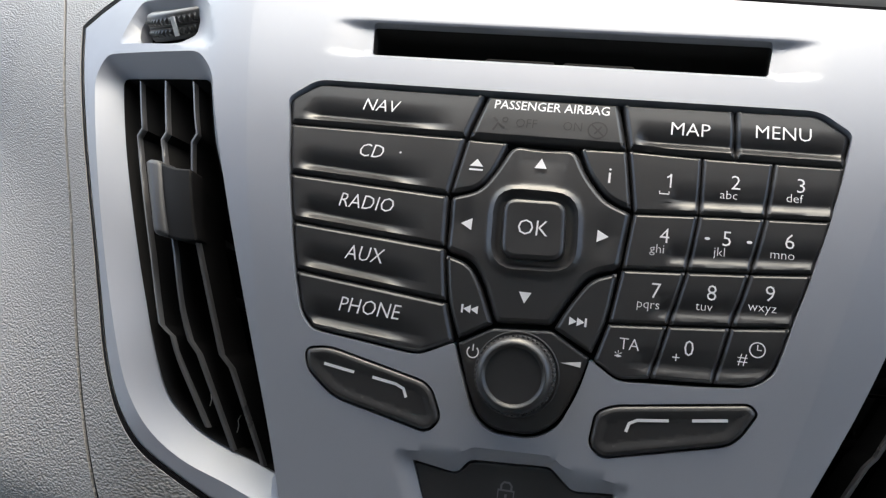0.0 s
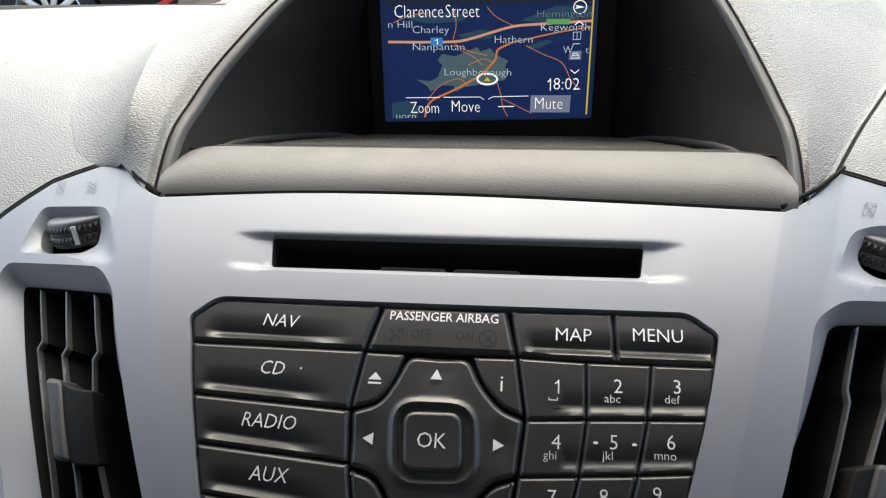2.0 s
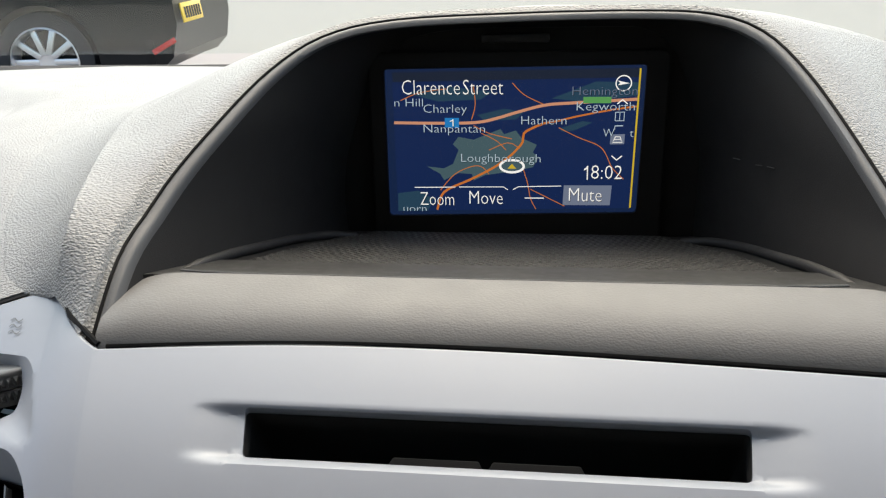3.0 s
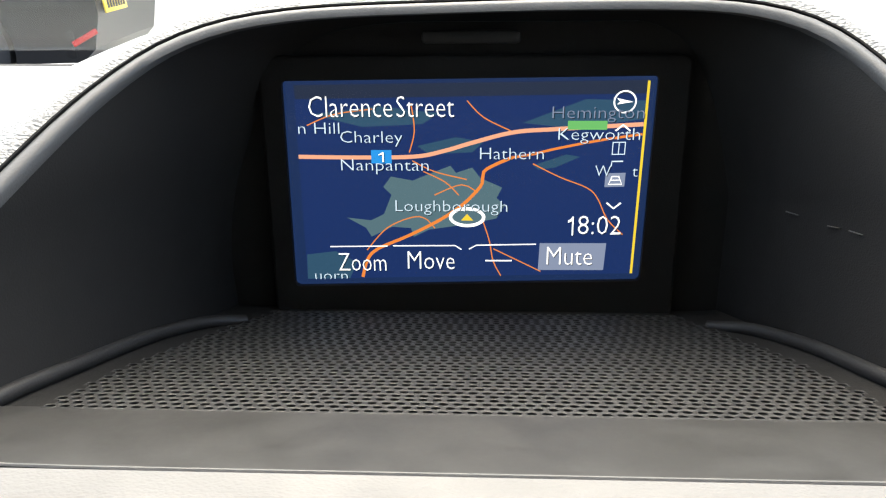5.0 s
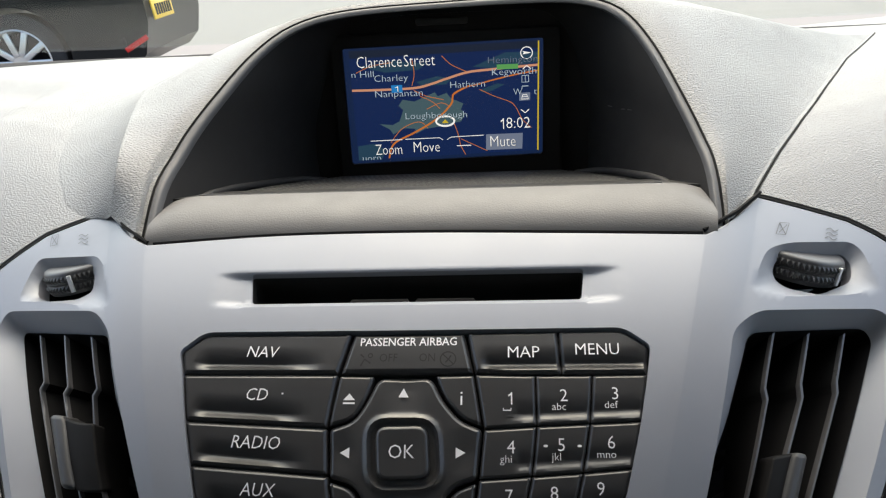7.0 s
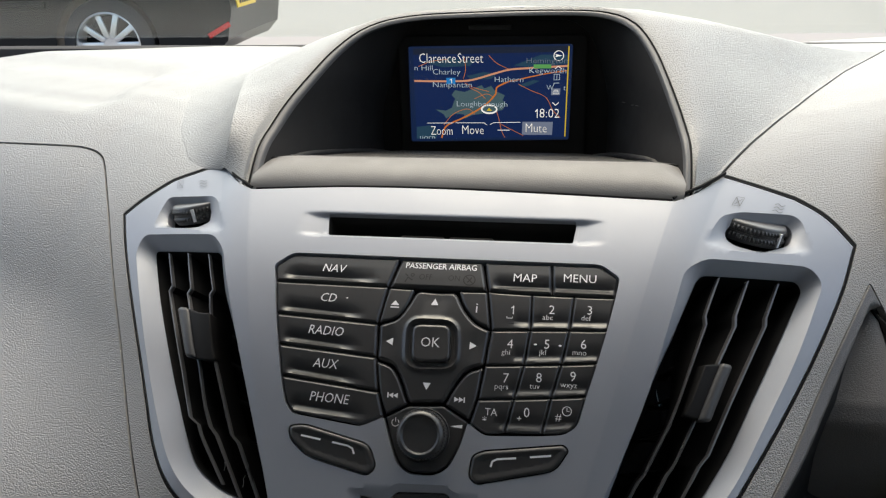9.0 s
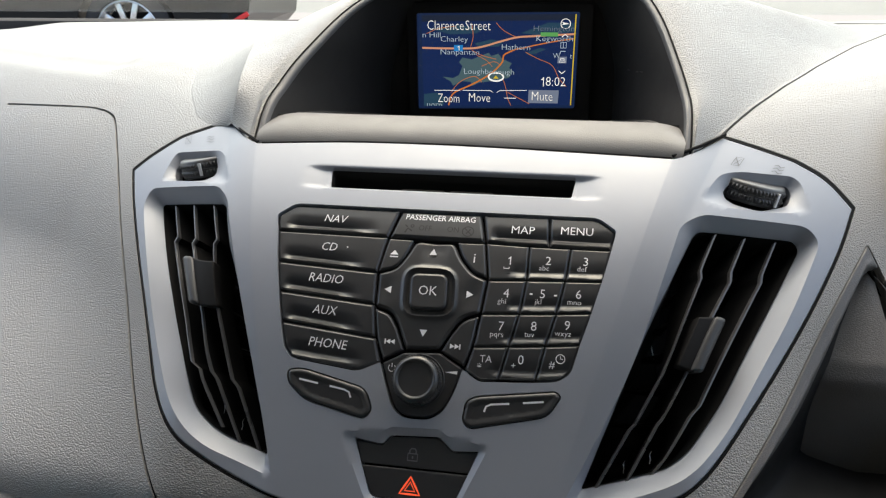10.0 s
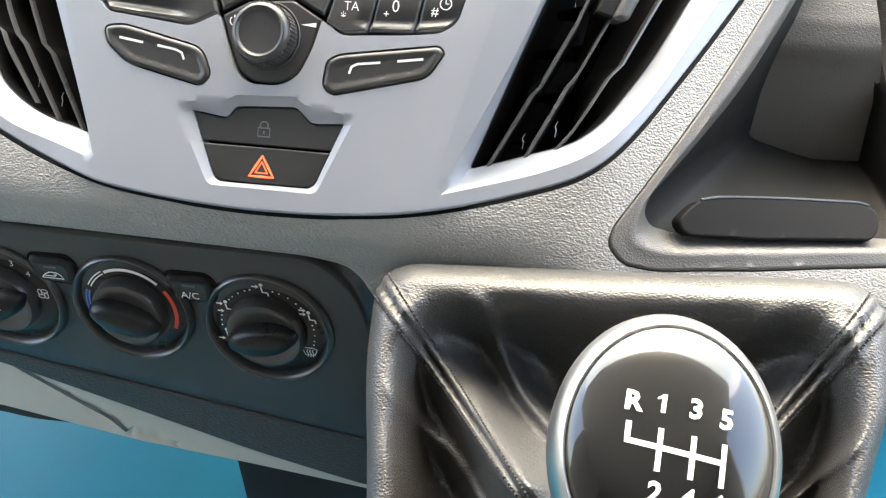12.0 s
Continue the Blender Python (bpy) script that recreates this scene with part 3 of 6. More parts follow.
# ---- dashboard skin ----
HOOD_HOLE = [(-146, 111), (-149, 160), (-143, 230), (-128, 300), (-110, 335), (0, 345), (110, 335), (128, 300), (143, 230), (149, 160), (146, 111)]
skin_hole = inset(FASCIA, -1.6)
i_l = int(np.argmin(np.linalg.norm(skin_hole - np.array((-146, 113)), axis=1)))
i_r = int(np.argmin(np.linalg.norm(skin_hole - np.array((146, 113)), axis=1)))
below = np.roll(skin_hole, -i_r, 0)
below = below[: (i_l - i_r) % len(skin_hole) + 1]
skin_hole = np.concatenate([below, smooth_line(HOOD_HOLE, 4)[1:-1]])
SEAM_L = [(-131, -138), (-141, -126), (-161, -101), (-191, -59), (-222, -12), (-254, 33), (-283, 66), (-297, 79), (-308, 85.5), (-322, 88), (-346, 87), (-440, 74)]
SEAM_R = [(158, 119.5), (181, 148), (233, 208), (313, 313), (376, 405)]
CUBBY = rounded([(247, 12), (223, -20), (191, -66), (149, -117), (147.5, -124), (154, -133), (168, -138), (212, -143), (302, -150), (290, -100), (273, -50), (262, -24)], [3, 10, 15, 6, 5, 6, 6, 1, 8, 10, 10, 10], 3)
CUBBY_HOLE = rounded([(252, -5), (230, -42), (206, -73), (168, -108), (166, -114), (169, -120), (180, -124.5), (224, -130.5), (282, -137.5), (279, -100), (267, -50)], [3, 10, 15, 7, 6, 6, 6, 1, 8, 10, 10], 3)



def groove(points, half):
    """A thin closed loop round a line."""
    p = smooth_line(points, 3)
    d = np.gradient(p, axis=0)
    n = np.stack([-d[:, 1], d[:, 0]], 1) / np.linalg.norm(d, axis=1)[:, None] * half
    return np.concatenate([p + n, (p - n)[::-1]])


SEAMS = (SEAM_L, SEAM_R)
SEAM_LOOPS = [groove(s, half) for s in SEAMS for half in (0.5, 1.2)]


def skin_relief(p):
    """The soft hollow of the passenger's dash top, the rolled lower edge, the well under the gaiter, and the two joints."""
    a = np.clip((-330 - p[:, 0]) / 40, 0, 1) * np.clip((p[:, 1] - 130) / 40, 0, 1) * np.clip((330 - p[:, 1]) / 60, 0, 1)
    edge = np.interp(p[:, 0], (-520, -256, -189, -131, 60), (-194, -149, -137, -128, -128))
    b = np.clip((edge + 10 - p[:, 1]) / 22, 0, 1.2) ** 2 * np.clip((145 - p[:, 0]) / 40, 0, 1)
    under = np.clip((-160 - p[:, 1]) / 8, 0, 1) * np.clip((p[:, 0] - 72) / 8, 0, 1) * np.clip((240 - p[:, 0]) / 8, 0, 1)
    out = -7 * a * a * (3 - 2 * a) - 10 * b - 26 * under
    for s in SEAMS:
        line = smooth_line(s, 3)
        d = distance(np.concatenate([line, line[::-1]]), p)
        out -= 3.5 * np.clip((1.2 - d) / 0.65, 0, 1)
    return out


SKIN = rounded([(-720, -240), (-520, -205), (-256, -160), (-189, -148), (-131, -139.5), (20, -141.5), (34, -144), (43, -150), (51, -163), (60, -185), (75, -200), (345, -200), (345, -50), (430, 40), (860, 40), (860, 520), (-315, 520), (-508, 375), (-720, 240)], [2, 30, 30, 30, 20, 8, 6, 6, 8, 8, 8, 2, 40, 40, 2, 2, 2, 2, 2], 4)
dash = thing("dashboard", "grained grey plastic dashboard of a van", "dashboard", kind="structure")
part("dash_skin", plate(SKIN, [skin_hole, CUBBY], 2.0, 10, -1.0, 7.0, skin_relief, SEAM_LOOPS), M["dash"], dash, "grained grey plastic skin with two fine joints")
part("joint_backing", plate(rounded([(-300, -130), (300, -130), (300, 118), (-300, 118)], 5, 10), [rounded([(-100, 60), (100, 60), (88, -42), (-80, -42)], 5, 10), inset(VENT_L_RIM, -2), inset(VENT_R_RIM, -2), inset(WHEEL_L_POCKET, -2), inset(WHEEL_R_POCKET, -2), inset(SLOT_FLARE, -1), CUBBY], 0, 1.0, -9.0, 12.0), M["gap"], dash)

for nm, flat in (("skin_joint", stroke(smooth_line(SEAM_L, 3), 1.0)), ("skin_joint", stroke(smooth_line(SEAM_R, 3), 0.9)), ("fascia_joint", stroke(inset(FASCIA, -0.85), 2.0, True))):
    part(nm, printed(flat, 0, 0, -1.4 if nm == "fascia_joint" else -1.7), M["gap"], dash, "dark narrow joint", smooth=False)

part("fascia_joint", tube(surf(smooth_line([(-127, 104.2), (-66, 108.4), (0, 108.6), (66, 106.2), (129, 103.2)], 5), 0.3).tolist(), 0.00085, 6), M["gap"], dash, "dark narrow joint")

# fascia corners meet the hood along a dark joint
for sgn, top in ((-1, 123.0), (1, 122.2)):
    c = np.array([(sgn * 129.5, 104.2), (sgn * 146.5, 113.2), (sgn * 162.5, top)])
    part("fascia_joint", tube(surf(c, np.array((1.0, 1.3, 0.4))).tolist(), 0.0010, 6), M["gap"], dash, "dark narrow joint")

# driver's cowl beside the wheel
part("driver_cowl", plate(rounded([(272, 22), (269, 36), (269.5, 61), (275, 93), (286, 119), (303, 150), (430, 190), (430, 20)], [4, 8, 20, 20, 20, 15, 2, 2], 4), (), 9.0, 24, 14.0, 9.0), M["dash"], dash, "rounded grained cowl round the instruments")


# ---- silver centre fascia ----
def dip(p, outer, inner, depth):
    """Slope down from one outline to another inside it."""
    ins = inside(outer, p)
    a, b = distance(outer, p), distance(inner, p)
    t = np.where(inside(inner, p), 1.0, a / (a + b + 1e-9))
    return np.where(ins, -depth * t, 0.0)


def crease(p):
    """The facet along which the wings step back from the middle."""
    x, v = np.abs(p[:, 0]), p[:, 1]
    a = np.interp(v, (-110, 102), (74, 130))
    b = np.interp(v, (-110, -90, 52, 121), (98, 98, 136, 163))
    t = np.clip((x - a) / np.maximum(b - a, 3), 0, 1)
    return -3.2 * t


def fascia_relief(p):
    x, v = np.abs(p[:, 0] - 0.5), p[:, 1]
    t = np.clip((x - 73) / 19, 0, 1)
    wall = np.clip(np.minimum((v - 63.5) / 4.5, (83.4 - v) / 2.8), 0, 1)
    h = crease(p) - 3.0 * (1 - t * t * (3 - 2 * t)) * wall * wall * (3 - 2 * wall)
    for outer, inner, depth in ((HAZARD_FLARE, HAZARD, 2.6), (VENT_R_RIM, VENT_R, 10.0), (VENT_L_RIM, VENT_L, 10.0), (WHEEL_R_POCKET, WHEEL_R, 5.0), (WHEEL_L_POCKET, WHEEL_L, 5.0)):
        h = h + dip(p, outer, inner, depth)
    return h


def crease_line(u0, v0, u1, v1):
    return groove([(u0, v0), (u1, v1)], 0.15)


creases = [crease_line(s * (129 + k), 98, s * (80 + k), -88) for s in (-1, 1) for k in (0, 4)] + [crease_line(s * 161, 117, s * 139, 62) for s in (-1, 1)]
fascia = thing("centre_fascia", "silver-lilac painted plastic centre fascia in the dashboard", "fascia panel")
part("fascia_panel", plate(FASCIA, [SLOT, CLUSTER, PILL_L, PILL_R, HAZARD, VENT_R, VENT_L, WHEEL_R, WHEEL_L], 1.2, 9, 1.6, 2.8, fascia_relief, SLOT_RELIEF + [HAZARD_FLARE, VENT_R_RIM, VENT_L_RIM, WHEEL_R_POCKET, WHEEL_L_POCKET] + creases, hole_depth=7.0), M["silver"], fascia, "", 30)

# vent symbols pressed into the silver, their shade drawn as flat dark strokes
for sgn in (-1, 1):
    cu, cv = sgn * 165, 99 if sgn < 0 else 96
    sq = [stroke([(-3, -3.6), (2.4, -3.6), (3, 3.6), (-2.4, 3.6)], 0.45, True), stroke([(-2.4, 3.2), (2.2, -3.2)], 0.45), stroke([(2.0, 2.6), (-1.6, -2.6)], 0.35)]
    cu2, cv2 = sgn * 192, 80
    waves = [stroke(smooth_line([(-3.6, y), (-1.4, y + 0.9), (1.2, y - 0.7), (3.6, y + 0.4)], 0.6), 0.5) for y in (-2.6, 0, 2.6)]
    if sgn < 0:
        (cu, cv), (cu2, cv2) = (-195.5, 88.5), (-174, 97)
    else:
        (cu, cv), (cu2, cv2) = (169, 95), (194, 81)
    spin = -sgn * 28
    for flats, x, y, nm in ((sq, cu, cv, "closed_symbol"), (waves, cu2, cv2, "open_symbol")):
        hh = float(fascia_relief(np.array([[x, y]]))[0]) + 2.1
        part(nm, join(*[printed(f, x, y, hh, spin) for f in flats]), M["vane"], fascia, "fine moulded symbol, its shade drawn dark", smooth=False)

# CD slot
slot = thing("cd_slot", "wide black disc slot in the silver fascia", "disc slot")
part("slot_box", loft([surf(inset(SLOT, -0.6), -5.5).tolist(), surf(inset(SLOT, -1.5) + (0, 1), -20).tolist(), surf(inset(SLOT, 2) + (0, 2), -34).tolist(), surf(inset(SLOT, 7) + (0, 2), -35).tolist()], True), M["inner"], slot, "deep black recess")
part("slot_liner", loft([surf(inset(SLOT, 0.3), h).tolist() for h in (-1.7, -4.0, -8.0)], True), M["inner"], slot, "black inner wall")
for x in (-14.5, 14.5):
    part("slot_lip", plate(rounded([(x - 14, 67.4), (x + 14, 67.4), (x + 12.5, 70.6), (x - 12.5, 70.6)], 0.6), (), 0.5, 3, -3.2, 4), M["gap"], slot, "black plastic lip")


# ---- radio control panel ----
panel = thing("radio_panel", "black radio and navigation button panel in the silver fascia", "radio panel")
part("panel_base", plate(inset(CLUSTER, 0.4), (), 0.5, 4, -3.6, 6.0), M["gap"], panel, "dark joint between the buttons")


def scoop(kind, poly):
    """The moulded relief of a button face."""
    lo, hi = poly.min(0), poly.max(0)
    w, hgt = hi - lo

    def run(drop):
        """A line along the ridge, kept within the button."""
        xs = np.linspace(lo[0], hi[0], 80)
        q = np.stack([xs, np.interp(xs, (lo[0], hi[0]), (kind[1], kind[2])) - drop], 1)
        q = q[inside(poly, q) & (distance(poly, q) > 2.2)]
        return None if len(q) < 4 else groove([q[0], q[-1]], 0.04)

    def f(p):
        x, y = (p[:, 0] - lo[0]) / w, p[:, 1]
        edge = distance(poly, p)
        low = np.interp(p[:, 0], (lo[0], hi[0]), (kind[1], kind[2]))
        d = y - low
        along = np.clip((x - kind[3]) / 0.08, 0, 1) * np.clip((kind[4] - x) / 0.25, 0, 1)
        ridge = np.where(d > 2.4, np.clip(1 - (d - 2.4) / 7.0, 0, 1) ** 2, 1 - np.clip((2.4 - d) / 3.2, 0, 1) ** 1.7)
        return -2.3 * along * np.clip(ridge, 0, 1) * np.clip(edge / 1.0, 0, 1) * kind[0]
    f.lines = [q for q in (run(0.8), run(0.0), run(-0.8), run(-1.6), run(-2.4)) if q is not None]
    return f


def button(name, pts, label, r=1.2, radii=1.0, h=0.6, relief=None, parent=None, step=1.1):
    poly = inset(rounded(pts, radii, 1.2), 0.12)
    if area(poly) < 0:
        poly = poly[::-1]
    shape = relief(poly) if relief else None
    return part(name, plate(poly, (), r, 4.5, h, step, shape, shape.lines if shape else (), chamfer=True), M["button"], parent or panel, label, 50)


def lettering(body, u, v, size, parent, h=0.75, spin=0.0, squeeze=1.0, mat="print", name="legend", slant=0.0, bold=-0.05):
    return part(name, printed(text_flat(body, size, squeeze, slant=slant, bold=bold), u, v, h, spin), M[mat], parent, "", smooth=False)


def marks(flats, u, v, parent, h=0.75, spin=0.0, mat="print", name="symbol"):
    return part(name, join(*[printed(f, u, v, h, spin) for f in flats]), M[mat], parent, "", smooth=False)


def ridge(k, a, b, s, e):
    return lambda poly: scoop((k, a, b, s, e), poly)


LEFT_EDGE = [(-97.2, 42.5), (-94.6, 32.4), (-90.3, 12.6), (-86, -5), (-81.8, -22.3), (-77.3, -37)]
IN_EDGE = [(-23.9, 50.3), (-28.1, 31.9), (-30.8, 9.5), (-29.4, -9.2), (-26.4, -27.7), (-22.3, -40.5)]
rows = [("NAV", -61.7, 41.8), ("CD", -61.4, 23.0), ("RADIO", -59.7, 3.5), ("AUX", -57.4, -14.8), ("PHONE", -53.1, -33.1)]
for k, (word, u, v) in enumerate(rows):
    if k == 0:
        pts = [LEFT_EDGE[0], (-87.6, 50.8), IN_EDGE[0], IN_EDGE[1], LEFT_EDGE[1]]
    elif k == 4:
        pts = [LEFT_EDGE[4], IN_EDGE[4], IN_EDGE[5], (-34, -46.2), (-73, -42), LEFT_EDGE[5]]
    else:
        pts = [LEFT_EDGE[k], IN_EDGE[k], IN_EDGE[k + 1], LEFT_EDGE[k + 1]]
    low_l, low_r = LEFT_EDGE[k + 1][1] + 3.2, IN_EDGE[k + 1][1] + 2.2
    if k == 4:
        low_l, low_r = -38.6, -43.4
    b = button("button", pts, "wide black button with a scooped lower edge", 1.7, 1.2 if k else [2, 3, 1, 1, 1], relief=ridge(1.0, low_l, low_r, 0.09, 0.86))
    lettering(word, u, v, 7.4, b, spin=-2, squeeze=0.90, slant=0.14)
    if word == "CD":
        marks([flat_poly(ellipse(0.45, 0.45, 8))], -50.5, 23.5, b, name="speck")

airbag = button("airbag_display", [(-23.2, 50.2), (23.8, 50.2), (27.8, 31.9), (-27.4, 31.9)], "black airbag warning field", 2.0, 1.0)
lettering("PASSENGER AIRBAG", 0.4, 45.8, 5.3, airbag, squeeze=0.86, bold=0.04)
lettering("OFF", -7.6, 38.6, 5.2, airbag, mat="dimprint", squeeze=0.85)
lettering("ON", 8.6, 38.6, 5.2, airbag, mat="dimprint", squeeze=0.85)
marks([stroke(ellipse(3.2, 3.2, 24), 0.5, True), stroke([(-2.2, 2.2), (2.2, -2.2)], 0.5), stroke([(-1, -1.5), (0.4, 0.2), (1.2, 1.6)], 0.6)], 17.2, 38, airbag, mat="dimprint")
marks([stroke([(-2.2, -2.8), (-0.8, 0.2), (1.8, -1.6)], 0.8), stroke([(-2.6, 2.4), (-1.0, 1.0)], 0.7), stroke(ellipse(0.9, 0.9, 12, 1.6, 1.8), 0.5, True)], -16.8, 38, airbag, mat="dimprint")

PAD_TOP = [(-11.6, 29.5), (11.2, 29.5)]
eject = button("button", [(-27.4, 31.2), (-12.8, 30.9), (-15.6, 20.6), (-20.4, 12.8), (-30.4, 10)], "small black eject button", 1.3, [1, 1, 4, 4, 1])
marks([flat_poly([(-2.4, -0.4), (2.4, -0.4), (0, 2.4)]), flat_poly([(-2.4, -2), (2.4, -2), (2.4, -1.3), (-2.4, -1.3)])], -22.6, 21.0, eject)
info = button("button", [(12.2, 30.9), (27.9, 31.2), (31.2, 10), (23.4, 12.8), (16, 21.4)], "small black information button", 1.3, [1, 1, 1, 4, 4])
lettering("i", 23.0, 21, 8.5, info, squeeze=1.1)


def pad_relief(poly):
    ring = rounded([(-14.8, 13.2), (13.9, 13.2), (15.6, -13.6), (-13.2, -14.8)], 9, 1.0)

    def f(p):
        d = distance(ring, p)
        ins = inside(ring, p)
        lip = 1.3 * np.exp(-(d / 1.2) ** 2)
        bowl = -1.2 * np.clip(d / 1.6, 0, 1)
        x, y = p[:, 0], p[:, 1]
        up = 1.3 * np.clip((y - 13) / 12, 0, 1) * np.clip(1 - np.abs(x) / 8.5, 0, 1) ** 0.5
        side = -1.2 * np.exp(-((np.abs(x) - 24.0) / 4.5) ** 2) * np.clip(1 - np.abs(y) / 9, 0, 1)
        return np.where(ins, bowl, 0) + lip - up * 1.0 + side
    f.lines = [ring, inset(ring, 0.8), inset(ring, 1.6), inset(ring, -0.8), inset(ring, -1.6)]
    return f


pad = button("cursor_pad", [(-11.2, 30.3), (10.9, 30.3), (15.4, 20.6), (23, 12), (31.4, 9), (29.4, -10.4), (19.8, -13.4), (13.4, -23.6), (9.4, -31.4), (-9.2, -32.8), (-14.6, -19.9), (-19.4, -12.6), (-29, -10.2), (-30, 9.2), (-20.4, 12.2), (-15.6, 20)],
             "black four-way cursor pad", 1.9, [4, 4, 5, 5, 2, 2, 5, 8, 2, 2, 8, 5, 2, 2, 5, 5], 0.9, pad_relief)
for spin, u, v in ((0, -0.4, 23.5), (90, -23.0, -0.4), (-90, 22.9, -0.3), (180, -0.3, -23.4)):
    marks([flat_poly([(-2.1, -1.9), (2.1, -1.9), (0, 1.9)])], u, v, pad, 0.95 if v else 0.4, spin)
ok_poly = rounded([(-11.2, 9.8), (9.8, 10.3), (11.2, -10.2), (-9.9, -11)], 5.0, 0.8)
ok = part("ok_button", plate(ok_poly, (), 1.6, 4, 2.6, 2.0, lambda p: -0.9 * np.clip(1 - np.linalg.norm(p, axis=1) / 12, 0, 1)), M["button"], panel, "raised square black button", 50)
lettering("OK", -0.3, -0.3, 7.6, ok, 2.5, squeeze=0.95)

prev_b = button("button", [(-28.8, -11.4), (-20, -13.8), (-15.4, -21), (-10, -33.2), (-21, -39.6), (-26, -28)], "black skip-back button", 1.4, [1, 4, 8, 1, 1, 8])
next_b = button("button", [(29, -11.6), (27, -28), (23.2, -39.2), (10.2, -32.4), (14, -24.4), (20.4, -14.6)], "black skip-forward button", 1.4, [1, 8, 1, 1, 8, 4])
for s, b, u in ((-1, prev_b, -18.2), (1, next_b, 17.8)):
    marks([flat_poly([(s * -2.8, -1.4), (s * -0.3, 0), (s * -2.8, 1.4)]), flat_poly([(s * -0.3, -1.4), (s * 2.2, 0), (s * -0.3, 1.4)]), flat_poly([(s * 2.2, -1.4), (s * 2.9, -1.4), (s * 2.9, 1.4), (s * 2.2, 1.4)])], u, -29.2, b)

map_b = button("button", [(24.6, 50.2), (62.2, 50.6), (63.4, 31.2), (40, 31.2), (34, 32), (28.4, 31.9)], "black map button", 1.7, 1.0, relief=ridge(1.0, 34.2, 34.2, 0.14, 1.3))
menu_b = button("button", [(62.2, 50.6), (88.6, 50.8), (98.9, 43), (97, 31), (63.4, 31.2)], "black menu button", 1.7, [1, 3, 2, 1, 1], relief=ridge(1.0, 34.2, 34.2, -0.3, 1.1))
lettering("MAP", 47.9, 40.6, 7.4, map_b, squeeze=0.93)
lettering("MENU", 77.8, 41.6, 7.4, menu_b, squeeze=0.9)

XS = [[28.4, 52.6, 75.3, 97], [32, 52.8, 73.4, 93.6], [30, 50.4, 69.9, 88.6], [27.4, 46.2, 65.3, 83.3], [24, 42.2, 61.5, 79.3]]
YS = [[31.4, 30.8, 30.8, 31], [8.9, 10.1, 11.1, 12], [-10.4, -9, -7.6, -5.9], [-28.5, -27, -25.3, -23.4], [-41, -44.6, -43.8, -38.5]]
digits = [("1", ""), ("2", "abc"), ("3", "def"), ("4", "ghi"), ("5", "jkl"), ("6", "mno"), ("7", "pqrs"), ("8", "tuv"), ("9", "wxyz"), ("TA", ""), ("0", ""), ("", "")]
spots = [(43, 21.1), (63.6, 22), (83.7, 22.7), (42.6, 1.7), (62, 2.6), (81, 3.6), (41.4, -16.6), (58.7, -15.4), (76.2, -13.7), (34.8, -34.6), (53.3, -33.7), (73, -33)]
for k, ((main, sub), (u, v)) in enumerate(zip(digits, spots)):
    r, c = divmod(k, 3)
    pts = [(XS[r][c], YS[r][c]), (XS[r][c + 1], YS[r][c + 1]), (XS[r + 1][c + 1], YS[r + 1][c + 1]), (XS[r + 1][c], YS[r + 1][c])]
    radii = [0.8] * 4
    if k == 9:
        pts = [pts[0], pts[1], pts[2], (32, -46.2), (24, -41)]
        radii = [0.8, 0.8, 0.8, 3, 1]
    if k == 11:
        pts = [pts[0], pts[1], (79.3, -38.5), (73, -43), pts[3]]
        radii = [0.8, 0.8, 4, 4, 0.8]
    low_l, low_r = YS[r + 1][c] + 3.0, YS[r + 1][c + 1] + 3.0
    if r == 3:
        low_l, low_r = (-42.6, -41.8) if c == 0 else (-41.6, -41.0) if c == 1 else (-41.0, -38.0)
    b = button("key", pts, "black number key", 1.3, radii, 0.6, ridge(0.6, low_l, low_r, 0.6 if c == 0 else -0.3, 1.05 if c == 2 else 1.6))
    if main:
        lettering(main, u, v, 7.2 if len(main) == 1 else 5.4, b, squeeze=0.95)
    if sub:
        lettering(sub, u - 2.0, v - 4.4, 4.2, b)
    if k == 0:
        marks([stroke([(-1.5, 0.9), (-1.5, 0), (1.5, 0), (1.5, 0.9)], 0.4)], u - 1.8, v - 4.8, b)
    if k == 4:
        for s in (-1, 1):
            marks([flat_poly(ellipse(0.9, 0.5, 10))], 62.4 + s * 6.5, 2.4, b)
    if k == 9:
        lettering("*", 31.6, -39.2, 6.0, b)
    if k == 10:
        lettering("+", 49.6, -37.0, 5.0, b)
    if k == 11:
        lettering("#", 69.6, -34.8, 5.4, b)
        marks([stroke(ellipse(2.3, 2.3, 20), 0.4, True), stroke([(0, 1.6), (0, 0), (1.3, 0)], 0.4)], 73.8, -31.4, b)

# volume knob on its shield-shaped base
shield = part("knob_base", plate(inset(rounded([(-21.4, -40.6), (-10, -34), (9.8, -32.6), (23, -40.2), (19.6, -53), (14.2, -63.6), (6.8, -68.2), (-6.3, -68.2), (-12.6, -63.8), (-17.6, -52.4)], [1, 2, 2, 1, 5, 8, 5, 5, 8, 5]), 0.4), (), 1.2, 4, -0.2, 2.5), M["button"], panel, "black shield-shaped knob surround")
marks([stroke(ellipse(1.9, 1.9, 22)[7:] if False else [(1.9 * math.sin(a), 1.9 * math.cos(a)) for a in np.linspace(0.7, 5.6, 18)], 0.45), stroke([(0, 0.4), (0, 2.6)], 0.45)], -15.6, -43.2, shield, -0.05)
marks([flat_poly([(-3.4, -0.2), (3.2, -1.0), (3.2, 0.9)])], 17.0, -42.9, shield, -0.05)
